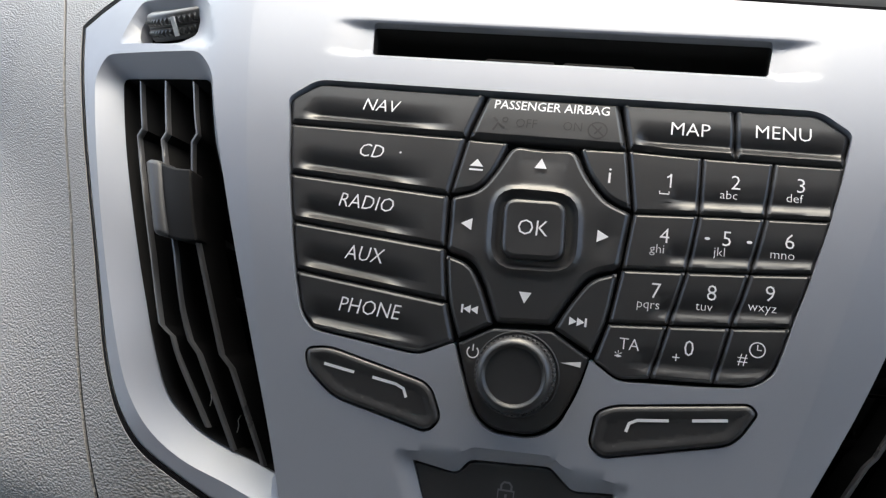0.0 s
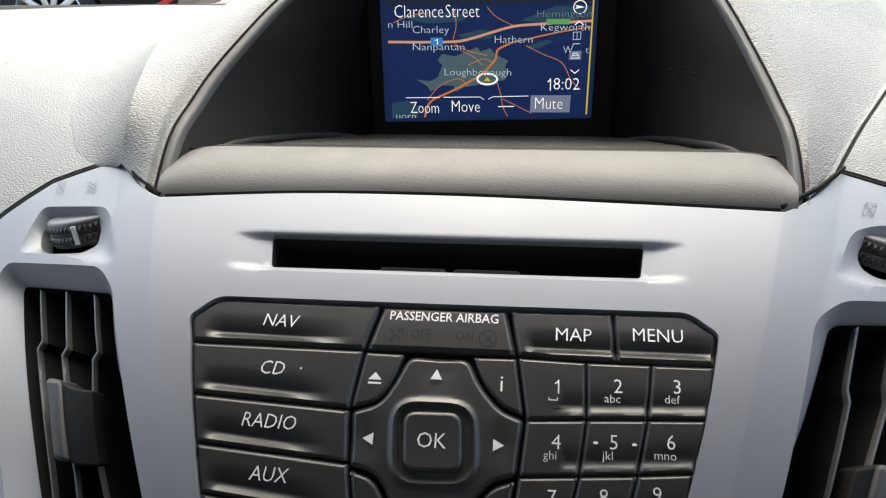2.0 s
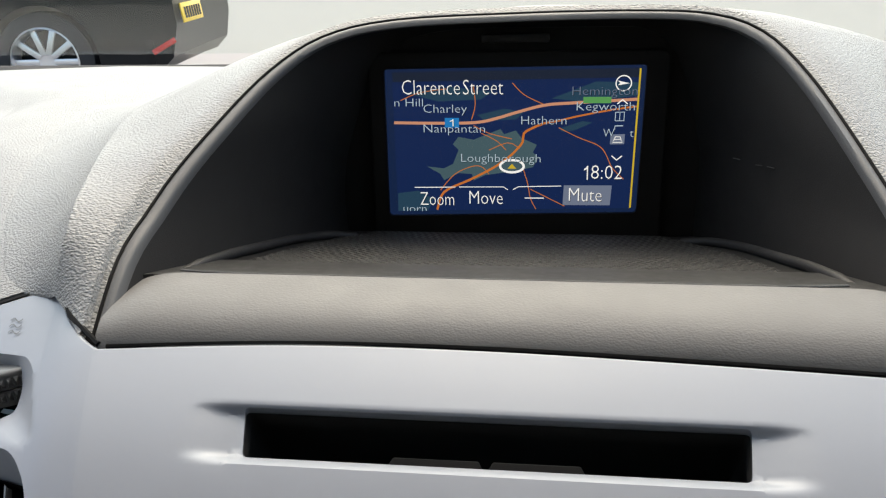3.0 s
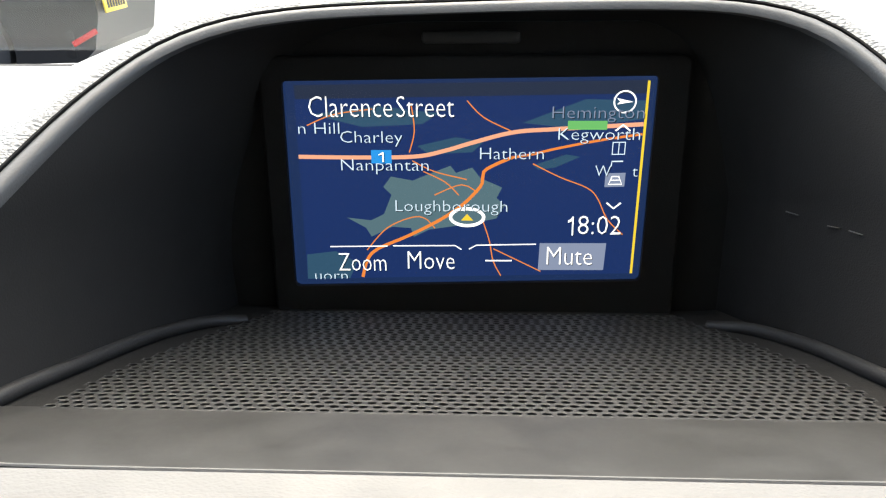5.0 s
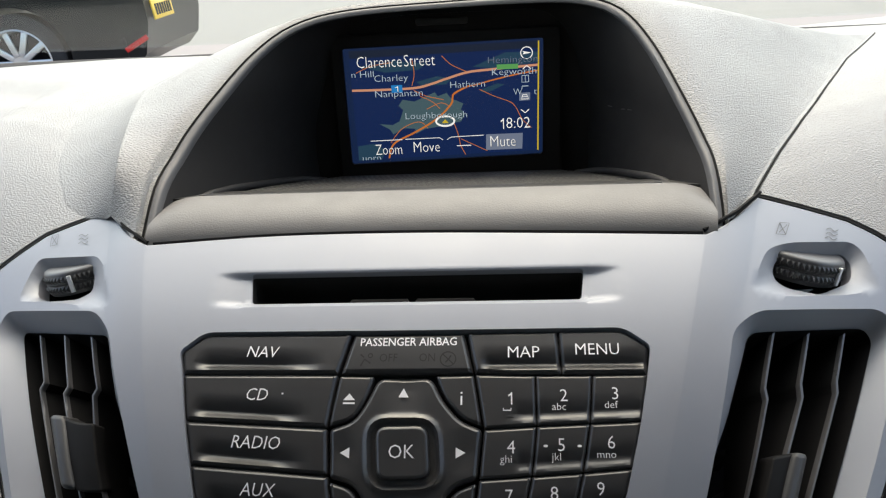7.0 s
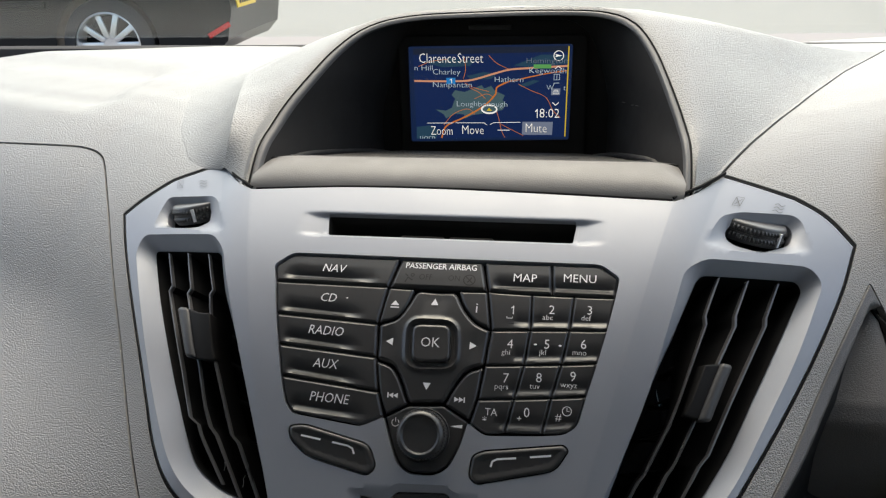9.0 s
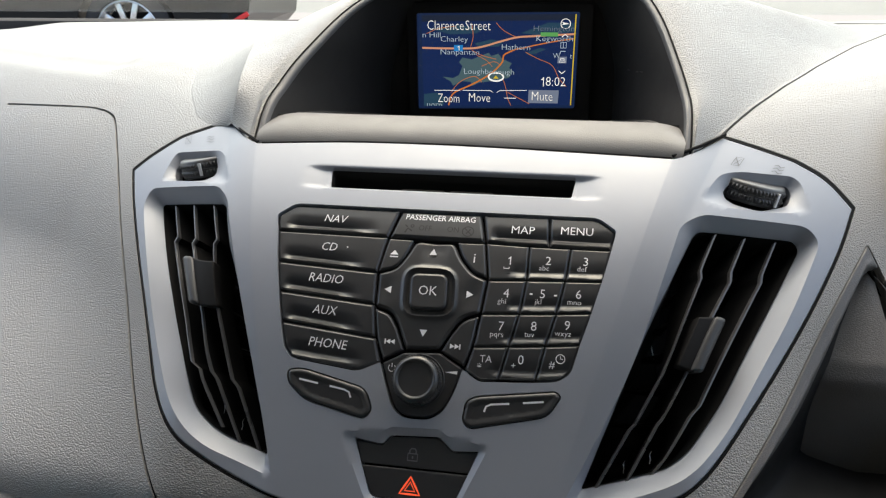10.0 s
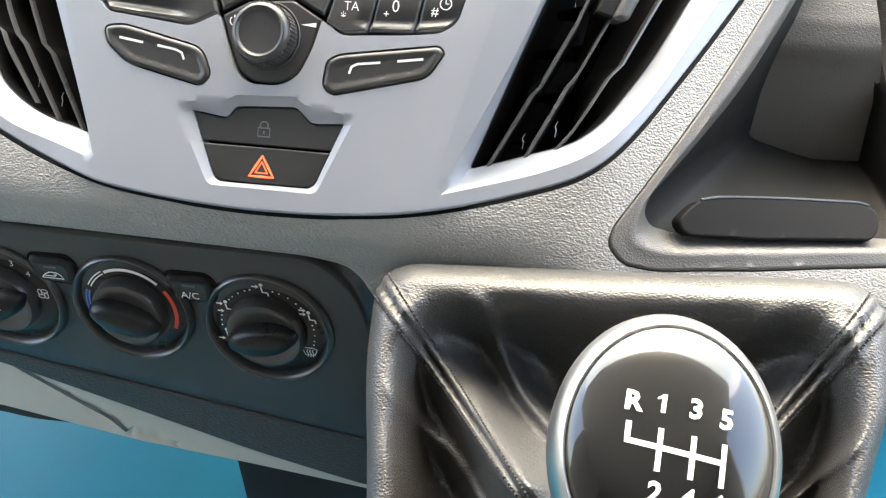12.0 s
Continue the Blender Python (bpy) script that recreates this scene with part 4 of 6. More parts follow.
knob = part("volume_knob", moved(lathe([(0.0130, -0.001), (0.0130, 0.001), (0.0126, 0.0012), (0.0124, 0.0080), (0.0121, 0.0092), (0.0108, 0.0108), (0.0102, 0.0110), (0.0096, 0.0107), (0.0090, 0.0098), (0.0, 0.0094)], 64), on(-0.2, -48.6, 0)), M["button"], panel, "round black volume knob", 40)
grips = [moved(block(0.0006, 0.0008, 0.007, 0.0), pose(0, 0, 0, 0, 0, 7.5 * i) @ Matrix.Translation((0.0126, 0, 0.005))) for i in range(48)]
part("knob_grip", moved(join(*grips), on(-0.2, -48.6, 0)), M["rubber"], knob, "finely ribbed grip")
part("knob_ring", moved(lathe([(0.0138, -0.0005), (0.0142, 0.0004), (0.0138, 0.0009), (0.0132, 0.0006)], 64), on(-0.2, -48.6, 0)), M["heater"], knob, "dark blue-grey ring")

# call buttons
for poly, s in ((PILL_L, -1), (PILL_R, 1)):
    call = thing("call_button", "black pill-shaped telephone button with white handset line", "button", "call buttons", at=tuple(surf(np.array((s * 50.0, -60.0)))))
    inv = Matrix.Translation(-call.location)
    mid = poly.mean(0)
    pp = inset(poly, 0.6)
    part("key_cap", moved(plate(pp, (), 1.6, 5, 2.4, 1.4, lambda p: -0.7 * np.clip((distance(pp, p) - 2.6) / 1.0, 0, 1), [inset(pp, 2.7), inset(pp, 3.7)]), inv), M["button"], call, "", 50)
    if s < 0:
        lines = [[(-66, -53.4), (-55, -55)], [(-48.4, -55.8), (-40, -57), (-37.2, -58.2), (-36, -61)]]
    else:
        lines = [[(36.4, -62), (37.2, -59.2), (39.6, -57.9), (49.2, -56.7)], [(56.2, -55.7), (66.8, -54.2)]]
    part("handset_line", moved(join(*[printed(stroke(l, 1.0), 0, 0, 1.95) for l in lines]), inv), M["print"], call, "white printed line", smooth=False)

# lock and hazard keys
haz = thing("hazard_switch", "black lock and hazard switch with a red triangle", "switch")
upper = [(-31.6, -81.8), (-16.5, -83.9), (-12.5, -79), (14, -77.4), (21.5, -83.9), (34.9, -82.8), (30.6, -94.2), (-27.4, -94.2)]
lower = [(-27.2, -94.8), (30.4, -94.8), (23.8, -110.4), (-19.8, -110.6)]
lock = part("lock_key", plate(inset(rounded(upper, [1, 2, 2, 2, 2, 1, 1, 1], 1.2), 0.2)[::1], (), 0.6, 5, -1.6, 2.5), M["button"], haz, "black door-lock key")
marks([stroke([(-2.6, -2.8), (2.6, -2.8), (2.6, 0.8), (-2.6, 0.8)], 0.7, True), stroke([(-1.7, 0.8), (-1.7, 2.4), (-0.9, 3.4), (0.9, 3.4), (1.7, 2.4), (1.7, 0.8)], 0.7), stroke([(0, -0.4), (0, -1.8)], 0.8)], 0.4, -87.6, lock, -1.45, mat="greyprint")
hzk = part("hazard_key", plate(inset(rounded(lower, [1, 1, 4, 4], 1.2), 0.2), (), 0.6, 5, -1.6, 2.5), M["button"], haz, "black hazard key")
tri = [(-5.4, -4.2), (5.4, -4.2), (0, 4.6)]
marks([stroke([tri[0], (0.0, -4.2), tri[1], (2.7, 0.2), tri[2], (-2.7, 0.2)], 1.1, True), stroke([(-2.7, -2.6), (2.7, -2.6), (0, 2.0)], 0.9, True)], 0.6, -103.2, hzk, -1.45, mat="redlit", name="triangle")


# ---- air vents ----
def vent(opening, vanes, tab, s):
    """A vent with three kinked upright vanes and a sliding tab."""
    v = thing("air_vent", "tall slanted air vent with black vanes in the silver fascia", "air vent", "air vents", at=tuple(surf(np.array(opening.mean(0)))))
    inv = Matrix.Translation(-v.location)
    part("vent_duct", moved(loft([surf(inset(opening, -0.5), -16.0).tolist(), surf(inset(opening, -0.8), -30.0).tolist(), surf(inset(opening, 4), -62.0).tolist(), surf(inset(opening, 16), -63.0).tolist()], True), inv), M["black"], v, "black duct")
    part("duct_liner", moved(loft([surf(inset(opening, 0.35), h).tolist() for h in (-10.6, -14.0, -19.0)], True), inv), M["black"], v, "black inner wall")
    part("duct_end", moved((surf(inset(opening, 15), -62.8).tolist(), [list(range(len(opening)))]), inv), M["black"], v)
    for path in vanes:
        path = np.array(path, float)
        path[-1] += (path[-1] - path[-2]) / np.linalg.norm(path[-1] - path[-2]) * 6.0
        line = np.concatenate([np.linspace(a, b, 7)[:-1] for a, b in zip(path, path[1:])] + [path[-1:]])
        rings = [surf(line + (off, 0), hh) for off, hh in ((-0.75, -12.4), (-0.8, -11.4), (-0.4, -10.8), (0.4, -10.8), (0.8, -11.4), (0.75, -12.4), (0.6, -34.0), (-0.6, -34.0))]
        blade = part("vane", moved(loft([r.tolist() for r in np.stack(rings, 1)], True), inv), M["black"], v, "thin black vane")
        # lighter front strip paints the highlight along the black blade
        front = [surf(line + (off, 0), hh) for off, hh in ((-0.95, -12.6), (-1.0, -11.2), (-0.6, -10.4), (0.6, -10.4), (1.0, -11.2), (0.95, -12.6))]
        part("vane_glint", moved(loft([r.tolist() for r in np.stack(front, 1)]), inv), M["vane"], blade, "rounded satin front edge, its highlight put in a paler colour", 60)
    # rear blades that cross the duct behind the upright vanes
    lo, hi = opening[:, 1].min(), opening[:, 1].max()
    for k in range(7):
        cv = lo + (hi - lo) * (k + 0.7) / 7.4
        row = [p for p in np.stack([np.linspace(-215, 215, 216), np.full(216, cv)], 1)]
        row = np.array([p for p, ok in zip(row, inside(inset(opening, 2.0), np.array(row))) if ok])
        if len(row) > 3:
            rings = [surf(row + (0, dv), hh).tolist() for dv, hh in ((0.7, -36), (0.7, -46), (-0.7, -46), (-0.7, -36))]
            part("rear_blade", moved(loft(rings, True), inv), M["black"], v)
    edge, body = (np.array(q, float) for q in tab)
    slide = part("slide_tab", moved(plate(rounded(body, 1.5, 1.2), (), 1.0, 8, -7.5, 2.0), inv), M["black"], v, "black slide tab", 50)
    mid = (edge[0] + edge[1] - edge[2] - edge[3]) / 2
    across = np.array((-mid[1], mid[0])) / np.linalg.norm(mid)
    c = edge.mean(0)
    part("tab_grip", moved(plate(rounded(edge, 2.4, 1.0), (), 2.0, 9, -5.0, 1.2, lambda p: -1.6 * (((p - c) @ across) / 4.0) ** 2), inv), M["heater"], slide, "rounded satin grip edge", 60)
    return v


vent(VENT_R, [[(158.8, 46), (150.2, 23.5), (150.7, 18.4), (113.9, -60.5), (110.9, -64.2), (97.2, -91.5)],
              [(176.2, 38), (168.1, 17.5), (167.9, 11.4), (142.1, -35.7), (127.8, -56.1), (125.0, -59.8), (112.2, -86.8)],
              [(195, 30), (186.4, 10.3), (186.0, 5.5), (152.1, -53.4), (146.3, -57.1), (125.4, -82.2)]],
     ([(156.8, -6.6), (163.0, -10.4), (150.2, -36.0), (142.6, -33.4)], [(147.6, -4.5), (160.2, -8.3), (146.9, -34.2), (135.0, -29.4)]), 1)
vent(VENT_L, [[(-191.4, 35.5), (-179.3, 15.7), (-181.3, 11.0), (-140.9, -49.7), (-132.4, -52.3), (-115.2, -78.4)],
              [(-173, 43), (-161.3, 21.2), (-163.2, 16.8), (-138.4, -21.1), (-123.6, -53.0), (-119.3, -57.4), (-103.4, -85.4)],
              [(-154, 50), (-140.2, 28.7), (-142.0, 24.6), (-110.4, -56.6), (-105.7, -60.9), (-91, -89)]],
     ([(-164.5, 5.8), (-155.0, 9.6), (-139.0, -16.0), (-147.2, -18.0)], [(-160.0, 7.7), (-135.2, 12.9), (-124.6, -15.6), (-143.5, -16.6)]), -1)


# small bright spring pins at the foot of the vents
for air, pins in zip([o for o in scene.objects if o.get("category") == "air vent"], ([(109, -84), (122, -78)], [(-113, -74), (-101, -82)])):
    for u, v in pins:
        line = [surf(np.array((u + du, v + dv)), -13.0) for du, dv in ((0, -2), (0.3, 0.5), (-0.2, 2.5), (0.7, 4.5))]
        part("spring_pin", moved(tube(line, 0.00022, 6), Matrix.Translation(-air.location)), M["chrome"], air, "thin bright wire pin")


# ---- thumbwheels ----
def thumbwheel(pocket, cu, cv, spin, mark):
    t = thing("vent_thumbwheel", "ribbed black thumbwheel with a white mark above the vent", "thumbwheel", "vent thumbwheels", at=tuple(surf(np.array((cu, cv)))))
    inv = Matrix.Translation(-t.location)
    part("pocket", moved(loft([surf(inset(pocket, -0.5), -9.5).tolist(), surf(inset(pocket, 1), -22).tolist(), surf(inset(pocket, 9), -22.5).tolist()], True), inv), M["black"], t)
    a = radians(55)
    f0 = on(cu, cv, -4.5, spin)
    ax = Vector((0, math.cos(a), math.sin(a)))
    front = Vector((0, -math.sin(a), math.cos(a)))
    m = inv @ f0 @ (Matrix.Translation(front * -0.0205) @ Matrix((Vector((1, 0, 0)), -front, ax)).transposed().to_4x4())
    part("wheel", moved(lathe([(0.0, 0.0060), (0.0195, 0.0064), (0.0212, 0.0059), (0.0220, 0.0048), (0.0220, 0.0003), (0.0214, 0.0), (0.0220, -0.0003), (0.0220, -0.0048), (0.0212, -0.0060), (0.0, -0.0066)], 72), m), M["rubber"], t)
    ribs = []
    stud = ([(-0.0006, -0.00105, -0.0022), (-0.0006, 0.00105, -0.0022), (-0.0006, 0.00105, 0.0022), (-0.0006, -0.00105, 0.0022), (0.0013, 0, 0)], [(0, 1, 4), (1, 2, 4), (2, 3, 4), (3, 0, 4)])
    for k in range(60):
        for zz in (-0.0025, 0.0025):
            ribs.append(moved(stud, pose(0, 0, 0, 0, 0, 6 * k + (3 if zz > 0 else 0)) @ Matrix.Translation((0.0221, 0, zz))))
    part("ribs", moved(join(*ribs), m), M["rubber"], t, "diamond ribs", smooth=False)
    part("position_mark", moved(moved(block(0.0012, 0.0018, 0.0084, 0.0), pose(0, 0, 0, 0, 0, mark) @ Matrix.Translation((0.0230, 0, 0))), m), M["print"], t, "white position mark", smooth=False)


thumbwheel(WHEEL_R, 184.5, 62.8, -24, -66)
thumbwheel(WHEEL_L, -182, 65.8, 20, -64)


# ---- screen hood on top of the dash ----
LIP_A, LIP_DIR = Vector((0, 0.0895, 1.3075)), Vector((0, 0.165, 0.0895)).normalized()
LIP = smooth_line([(-0.1300, -0.006), (-0.1310, 0.010), (-0.1320, 0.04), (-0.1280, 0.075), (-0.1185, 0.11), (-0.1050, 0.148), (-0.0870, 0.174), (-0.057, 0.187), (0.0, 0.1915), (0.055, 0.1925), (0.086, 0.189), (0.106, 0.175), (0.1195, 0.144), (0.1305, 0.095), (0.1375, 0.05), (0.1370, 0.010), (0.1350, -0.006)], 0.008)


def lip_point(p):
    return LIP_A + Vector((p[0], 0, 0.003 * math.sin(math.pi * min(max(p[1], 0) / 0.06, 1)))) + LIP_DIR * p[1]


lip = [lip_point(p) for p in LIP]
N = len(lip)
out_dir = []
for p in LIP:
    t = min(max(p[1] / 0.19, 0), 1) ** 3
    side = (1 if p[0] > 0 else -1) * min(1, abs(p[0]) / 0.07)
    low = min(max(1 - p[1] / 0.07, 0), 1)
    d = Vector((side * (1 - 0.55 * t), 0.22 + (0.75 if p[0] > 0 else 0.42) * low + 0.9 * t, 0))
    if p[0] > 0.03:
        w = min(1, p[0] / 0.09)
        d.y = max(d.y, 0.95 * w) * (1 - w * t) + 0.8 * w * t
        d.x = d.x * (1 - w * t) + 1.0 * w * t
    out_dir.append(d.normalized())


RUN, RUN_U, RUN_V = (-0.008, 0.02, 0.05, 0.10, 0.144, 0.17, 0.185, 0.20), (144.5, 160.3, 179.2, 231.2, 311.2, 374.2, 298, 198), (111, 126, 148, 208, 313, 405, 470, 480)
# the shoulder on the passenger's side, and the foot of the slope outside it: run round the arch, x, y (and z)
SHOULDER = np.array([(-0.006, -0.1595, 0.1130, 1.3150), (0.012, -0.1575, 0.1160, 1.3265), (0.03, -0.1570, 0.1220, 1.3350), (0.055, -0.1610, 0.1390, 1.3430), (0.09, -0.1750, 0.1850, 1.3495), (0.125, -0.1960, 0.2450, 1.3505), (0.155, -0.2200, 0.3100, 1.3465), (0.175, -0.2420, 0.3700, 1.3405), (0.187, -0.1650, 0.4000, 1.3380), (0.2, -0.07, 0.385, 1.337), (0.21, 0.0, 0.375, 1.337)])
SLOPE = np.array([(-0.006, -0.1660, 0.1190), (0.03, -0.1860, 0.1290), (0.055, -0.2050, 0.1450), (0.09, -0.2360, 0.1930), (0.125, -0.2640, 0.2600), (0.155, -0.2900, 0.3300), (0.175, -0.3050, 0.4000), (0.187, -0.2, 0.46), (0.2, -0.09, 0.44), (0.21, 0.0, 0.43)])


def deck(x, y):
    """The height of the dash's top."""
    return float(np.interp(y - float(sweep(x, 1.33)), PY, PZ))


def hood_ring(off, up, f=None, settle=0.0):
    """A line round the arch: off metres outside the lip, or the share f of the flank's width there; past 1 it runs down to the dash."""
    ring = []
    for q, d, p in zip(lip, out_dir, LIP):
        k = min(max(p[1] / 0.19, 0), 1)
        s1, s2 = (min(max(t, 0.0), 1.0) for t in ((p[1] - 0.045) / 0.12, (p[1] - 0.09) / 0.09))
        s1, s2 = s1 * s1 * (3 - 2 * s1), s2 * s2 * (3 - 2 * s2)
        flank = 0.024 + 0.125 * s1 + 0.02 * s2 if p[0] > 0.03 else 0.035 + 0.022 * s1 + 0.04 * s2
        if abs(p[0]) < 0.09 and p[1] > 0.15:
            t = min(max((p[0] + 0.09) / 0.18, 0.0), 1.0)
            flank = (0.088 * (1 - t) + 0.169 * t) * 0.75 + 0.02
        past = max(f - 1, 0.0) if f is not None else 0.0
        o = off if f is None else 0.008 + (flank - 0.008) * (min(f, 1.0) + 0.1 * past)
        r = q + d * o + Vector((0, 0, up * (0.35 + 0.65 * k) - 0.008 * past))
        if settle:
            top = deck(r.x, r.y) - 0.002
            r.z = r.z + (min(top, r.z + 0.004) - r.z) * settle
        if f is not None and p[0] < 0.02:
            # towards the passenger it ends in a raised shoulder that slopes down to the dash
            run = p[1] if p[1] < 0.17 or p[0] < -0.09 else 0.174 + 0.035 * min(max((p[0] + 0.09) / 0.11, 0.0), 1.0)
            edge = Vector([float(np.interp(run, SHOULDER[:, 0], SHOULDER[:, c])) for c in (1, 2, 3)])
            a = q + d * 0.008 * (1 - min(f, 1.0)) + Vector((0, 0, 0.0045))
            g = min(f, 1.0)
            e = a.lerp(edge, g)
            e.z += 0.004 * k * math.sin(math.pi * g) * (1 - g)
            if past:
                far = [float(np.interp(run, SLOPE[:, 0], SLOPE[:, c])) for c in (1, 2)]
                e.x, e.y = edge.x + (far[0] - edge.x) * past, edge.y + (far[1] - edge.y) * past
                floor_z = deck(e.x, e.y) - 0.0015 * past - (0.006 if past > 0.99 else 0.0)
                e.z = floor_z + (edge.z - floor_z) * (1 - past) ** 2.3 if past < 0.99 else floor_z
            w = min(max((0.02 - p[0]) / 0.07, 0.0), 1.0)
            r = r.lerp(e, w * w * (3 - 2 * w))
        if f is not None and p[0] > -0.02:
            # towards the driver the flank runs out to the long joint in the dash
            run = p[1] if p[1] < 0.17 and p[0] > 0.1 else 0.17 + 0.03 * (0.106 - p[0]) / 0.11
            end = surf(np.array((np.interp(run, RUN, RUN_U), np.interp(run, RUN, RUN_V))), -1.4)
            fr = min(f, 1.0) + 0.05 * past
            g = fr * fr * (3 - 2 * fr) if fr < 1 else 1.0
            e = q + d * 0.008 * (1 - fr)
            e = Vector((e.x + (end[0] - e.x) * fr, e.y + (end[1] - e.y) * fr, 0))
            zz = q.z + 0.0045 * (1 - fr) + (end[2] - q.z) * (0.35 * fr + 0.65 * g)
            e.z = max(zz, deck(e.x, e.y) + 0.0008 - 0.0024 * fr**4) if fr < 0.995 else end[2] - 0.008 * past
            w = min(max((p[0] + 0.02) / 0.08, 0.0), 1.0)
            r = r.lerp(e, w * w * (3 - 2 * w))
        ring.append(r)
    return ring


hood = thing("screen_hood", "grained grey hood arching over the recessed navigation screen", "screen hood", at=(0, 0.2, 1.33))
hinv = Matrix.Translation(-hood.location)
outer = [hood_ring(0.0050, 0.0012), hood_ring(0.0085, 0.0042)]
for f, settle in ((0.12, 0.0), (0.25, 0.06), (0.38, 0.16), (0.50, 0.28), (0.62, 0.42), (0.74, 0.58), (0.84, 0.74), (0.92, 0.88), (0.97, 0.97), (1.0, 1.0)):
    outer.append(hood_ring(0.0, 0.0055 * (1 - f) ** 0.5 + 0.003 * math.sin(math.pi * f), f, settle))
for past in (0.02, 0.05, 0.1, 0.18, 0.28, 0.4, 0.55, 0.7, 0.85, 0.95, 1.0):
    outer.append(hood_ring(0.0, 0.0, 1.0 + past, 1.0))
part("hood_shell", moved(loft(outer), hinv), M["hood"], hood, "", 60)
rim = [hood_ring(0.0050, 0.0012), hood_ring(0.0030, 0.0014), hood_ring(0.0008, 0.0006), hood_ring(0.0, -0.0015)]
rim.append([q + Vector((-0.0008 * math.copysign(min(1, abs(q.x) / 0.05), q.x), 0.004, -0.0022)) for q in lip])
part("hood_rim", moved(loft(rim), hinv), M["lip"], hood, "smooth grey rim of the arch", 60)

part("rim_joint", moved(tube(hood_ring(0.0054, 0.0016), 0.0007, 6), hinv), M["gap"], hood, "fine black joint round the rim")

# back wall outline of the recess, met by the lining
BACK_Y = 0.286
back = []
for p in LIP:
    k = min(max(p[1] / 0.19, 0), 1)
    z = 1.276 + (1.392 - 1.276) * k ** 0.9
    x = p[0] * (0.098 / 0.139)
    back.append(Vector((max(-0.094, min(0.094, x)), BACK_Y, z)))
start = rim[-1]
lining = [[a.lerp(b, t) + Vector((0, 0, 0.004 * math.sin(math.pi * t))) for a, b in zip(start, back)] for t in (0, 0.12, 0.3, 0.5, 0.7, 0.88, 1.0)]
part("hood_lining", moved(loft(lining), hinv), M["inner"], hood, "matt black lining", 60)
part("back_panel", moved(([tuple(q + Vector((0, -0.0006, 0))) for q in back], [list(range(N))]), hinv), M["inner"], hood, "matt black back wall")

for a, b in (((0.1036, 0.2537, 1.3337), (0.1055, 0.2475, 1.3344)), ((0.1095, 0.2345, 1.3352), (0.1111, 0.2294, 1.3361)), ((0.1122, 0.2257, 1.3367), (0.1139, 0.2204, 1.3372))):
    part("scuff", moved(tube([Vector(a).lerp(Vector(b), t) for t in (0, 0.5, 1)], 0.00025, 5), hinv), M["cubby"], hood, "pale scuff in the lining")

# shelf in front of the screen
prof = [(0.0885, 1.295), (0.0880, 1.3045), (0.0892, 1.3092), (0.0925, 1.3135), (0.098, 1.3170), (0.106, 1.3197), (0.1155, 1.3212), (0.1218, 1.3216)]


def shelf_half(y):
    return np.interp(y, (0.085, 0.10, 0.13, 0.16, 0.22, 0.29), (0.1325, 0.1350, 0.1310, 0.1235, 0.1083, 0.0955))


def shelf_sheet(prof, n=61, roll=0.0):
    rings = []
    for y, z in prof:
        hw = float(shelf_half(y))
        ring = []
        for i in range(n):
            s = -1 + 2 * i / (n - 1)
            x = hw * s + 0.0025 * (y < 0.17)
            up = roll * max(0.0, (abs(s) - 0.86) / 0.14) ** 2.4 * min(max((y - 0.0905) / 0.012, 0.0), 1.0)
            ring.append((x, y + -0.0035 * (s * s - 0.3) * (y < 0.11), z + up))
        rings.append(ring)
    return loft(rings)


shelf = thing("screen_shelf", "pale rounded shelf edge with a black speaker grille below the screen", "shelf", at=(0, 0.2, 1.31))
sinv = Matrix.Translation(-shelf.location)
part("shelf_edge", moved(shelf_sheet(prof, n=101, roll=-0.0030), sinv), M["shelf"], shelf, "rounded grained front edge", 60)
part("shelf_floor", moved(shelf_sheet([(0.1222, 1.3195), (0.1225, 1.3206), (0.14, 1.3168), (0.1595, 1.3126)], n=101, roll=-0.0004), sinv), M["grille"], shelf, "smooth dark strip", 60)
part("grille_surround", moved(shelf_sheet([(0.1588, 1.3105), (0.2, 1.3016), (0.245, 1.2919), (0.287, 1.2829)], n=101, roll=0.001), sinv), M["inner"], shelf, "", 60)
for sgn in (-1, 1):
    bead = smooth_line([(0.1235, 0.131), (0.1170, 0.172), (0.1128, 0.192), (0.1055, 0.226), (0.0955, 0.248), (0.0830, 0.259)], 0.004)
    part("side_bead", moved(tube([(sgn * float(x) + 0.001, float(y), float(np.interp(y, (0.131, 0.150, 0.172, 0.192, 0.226, 0.250, 0.259), (1.3150, 1.3140, 1.3102, 1.3059, 1.2985, 1.2928, 1.2890)))) for x, y in bead], 0.0024, 10), sinv), M["lining_edge"], shelf, "rounded bead where shelf and lining meet", 60)
# pale tube paints the glint that runs along the shelf's seam
part("seam_glint", moved(tube([(x, 0.1228 + 0.004 * (x / 0.117) ** 8, 1.3212 - 0.0006 * (x / 0.117) ** 8) for x in np.linspace(-0.117, 0.117, 40)], 0.0005, 6), sinv), M["shelf"], shelf, "fine moulded seam, pale for its glint")


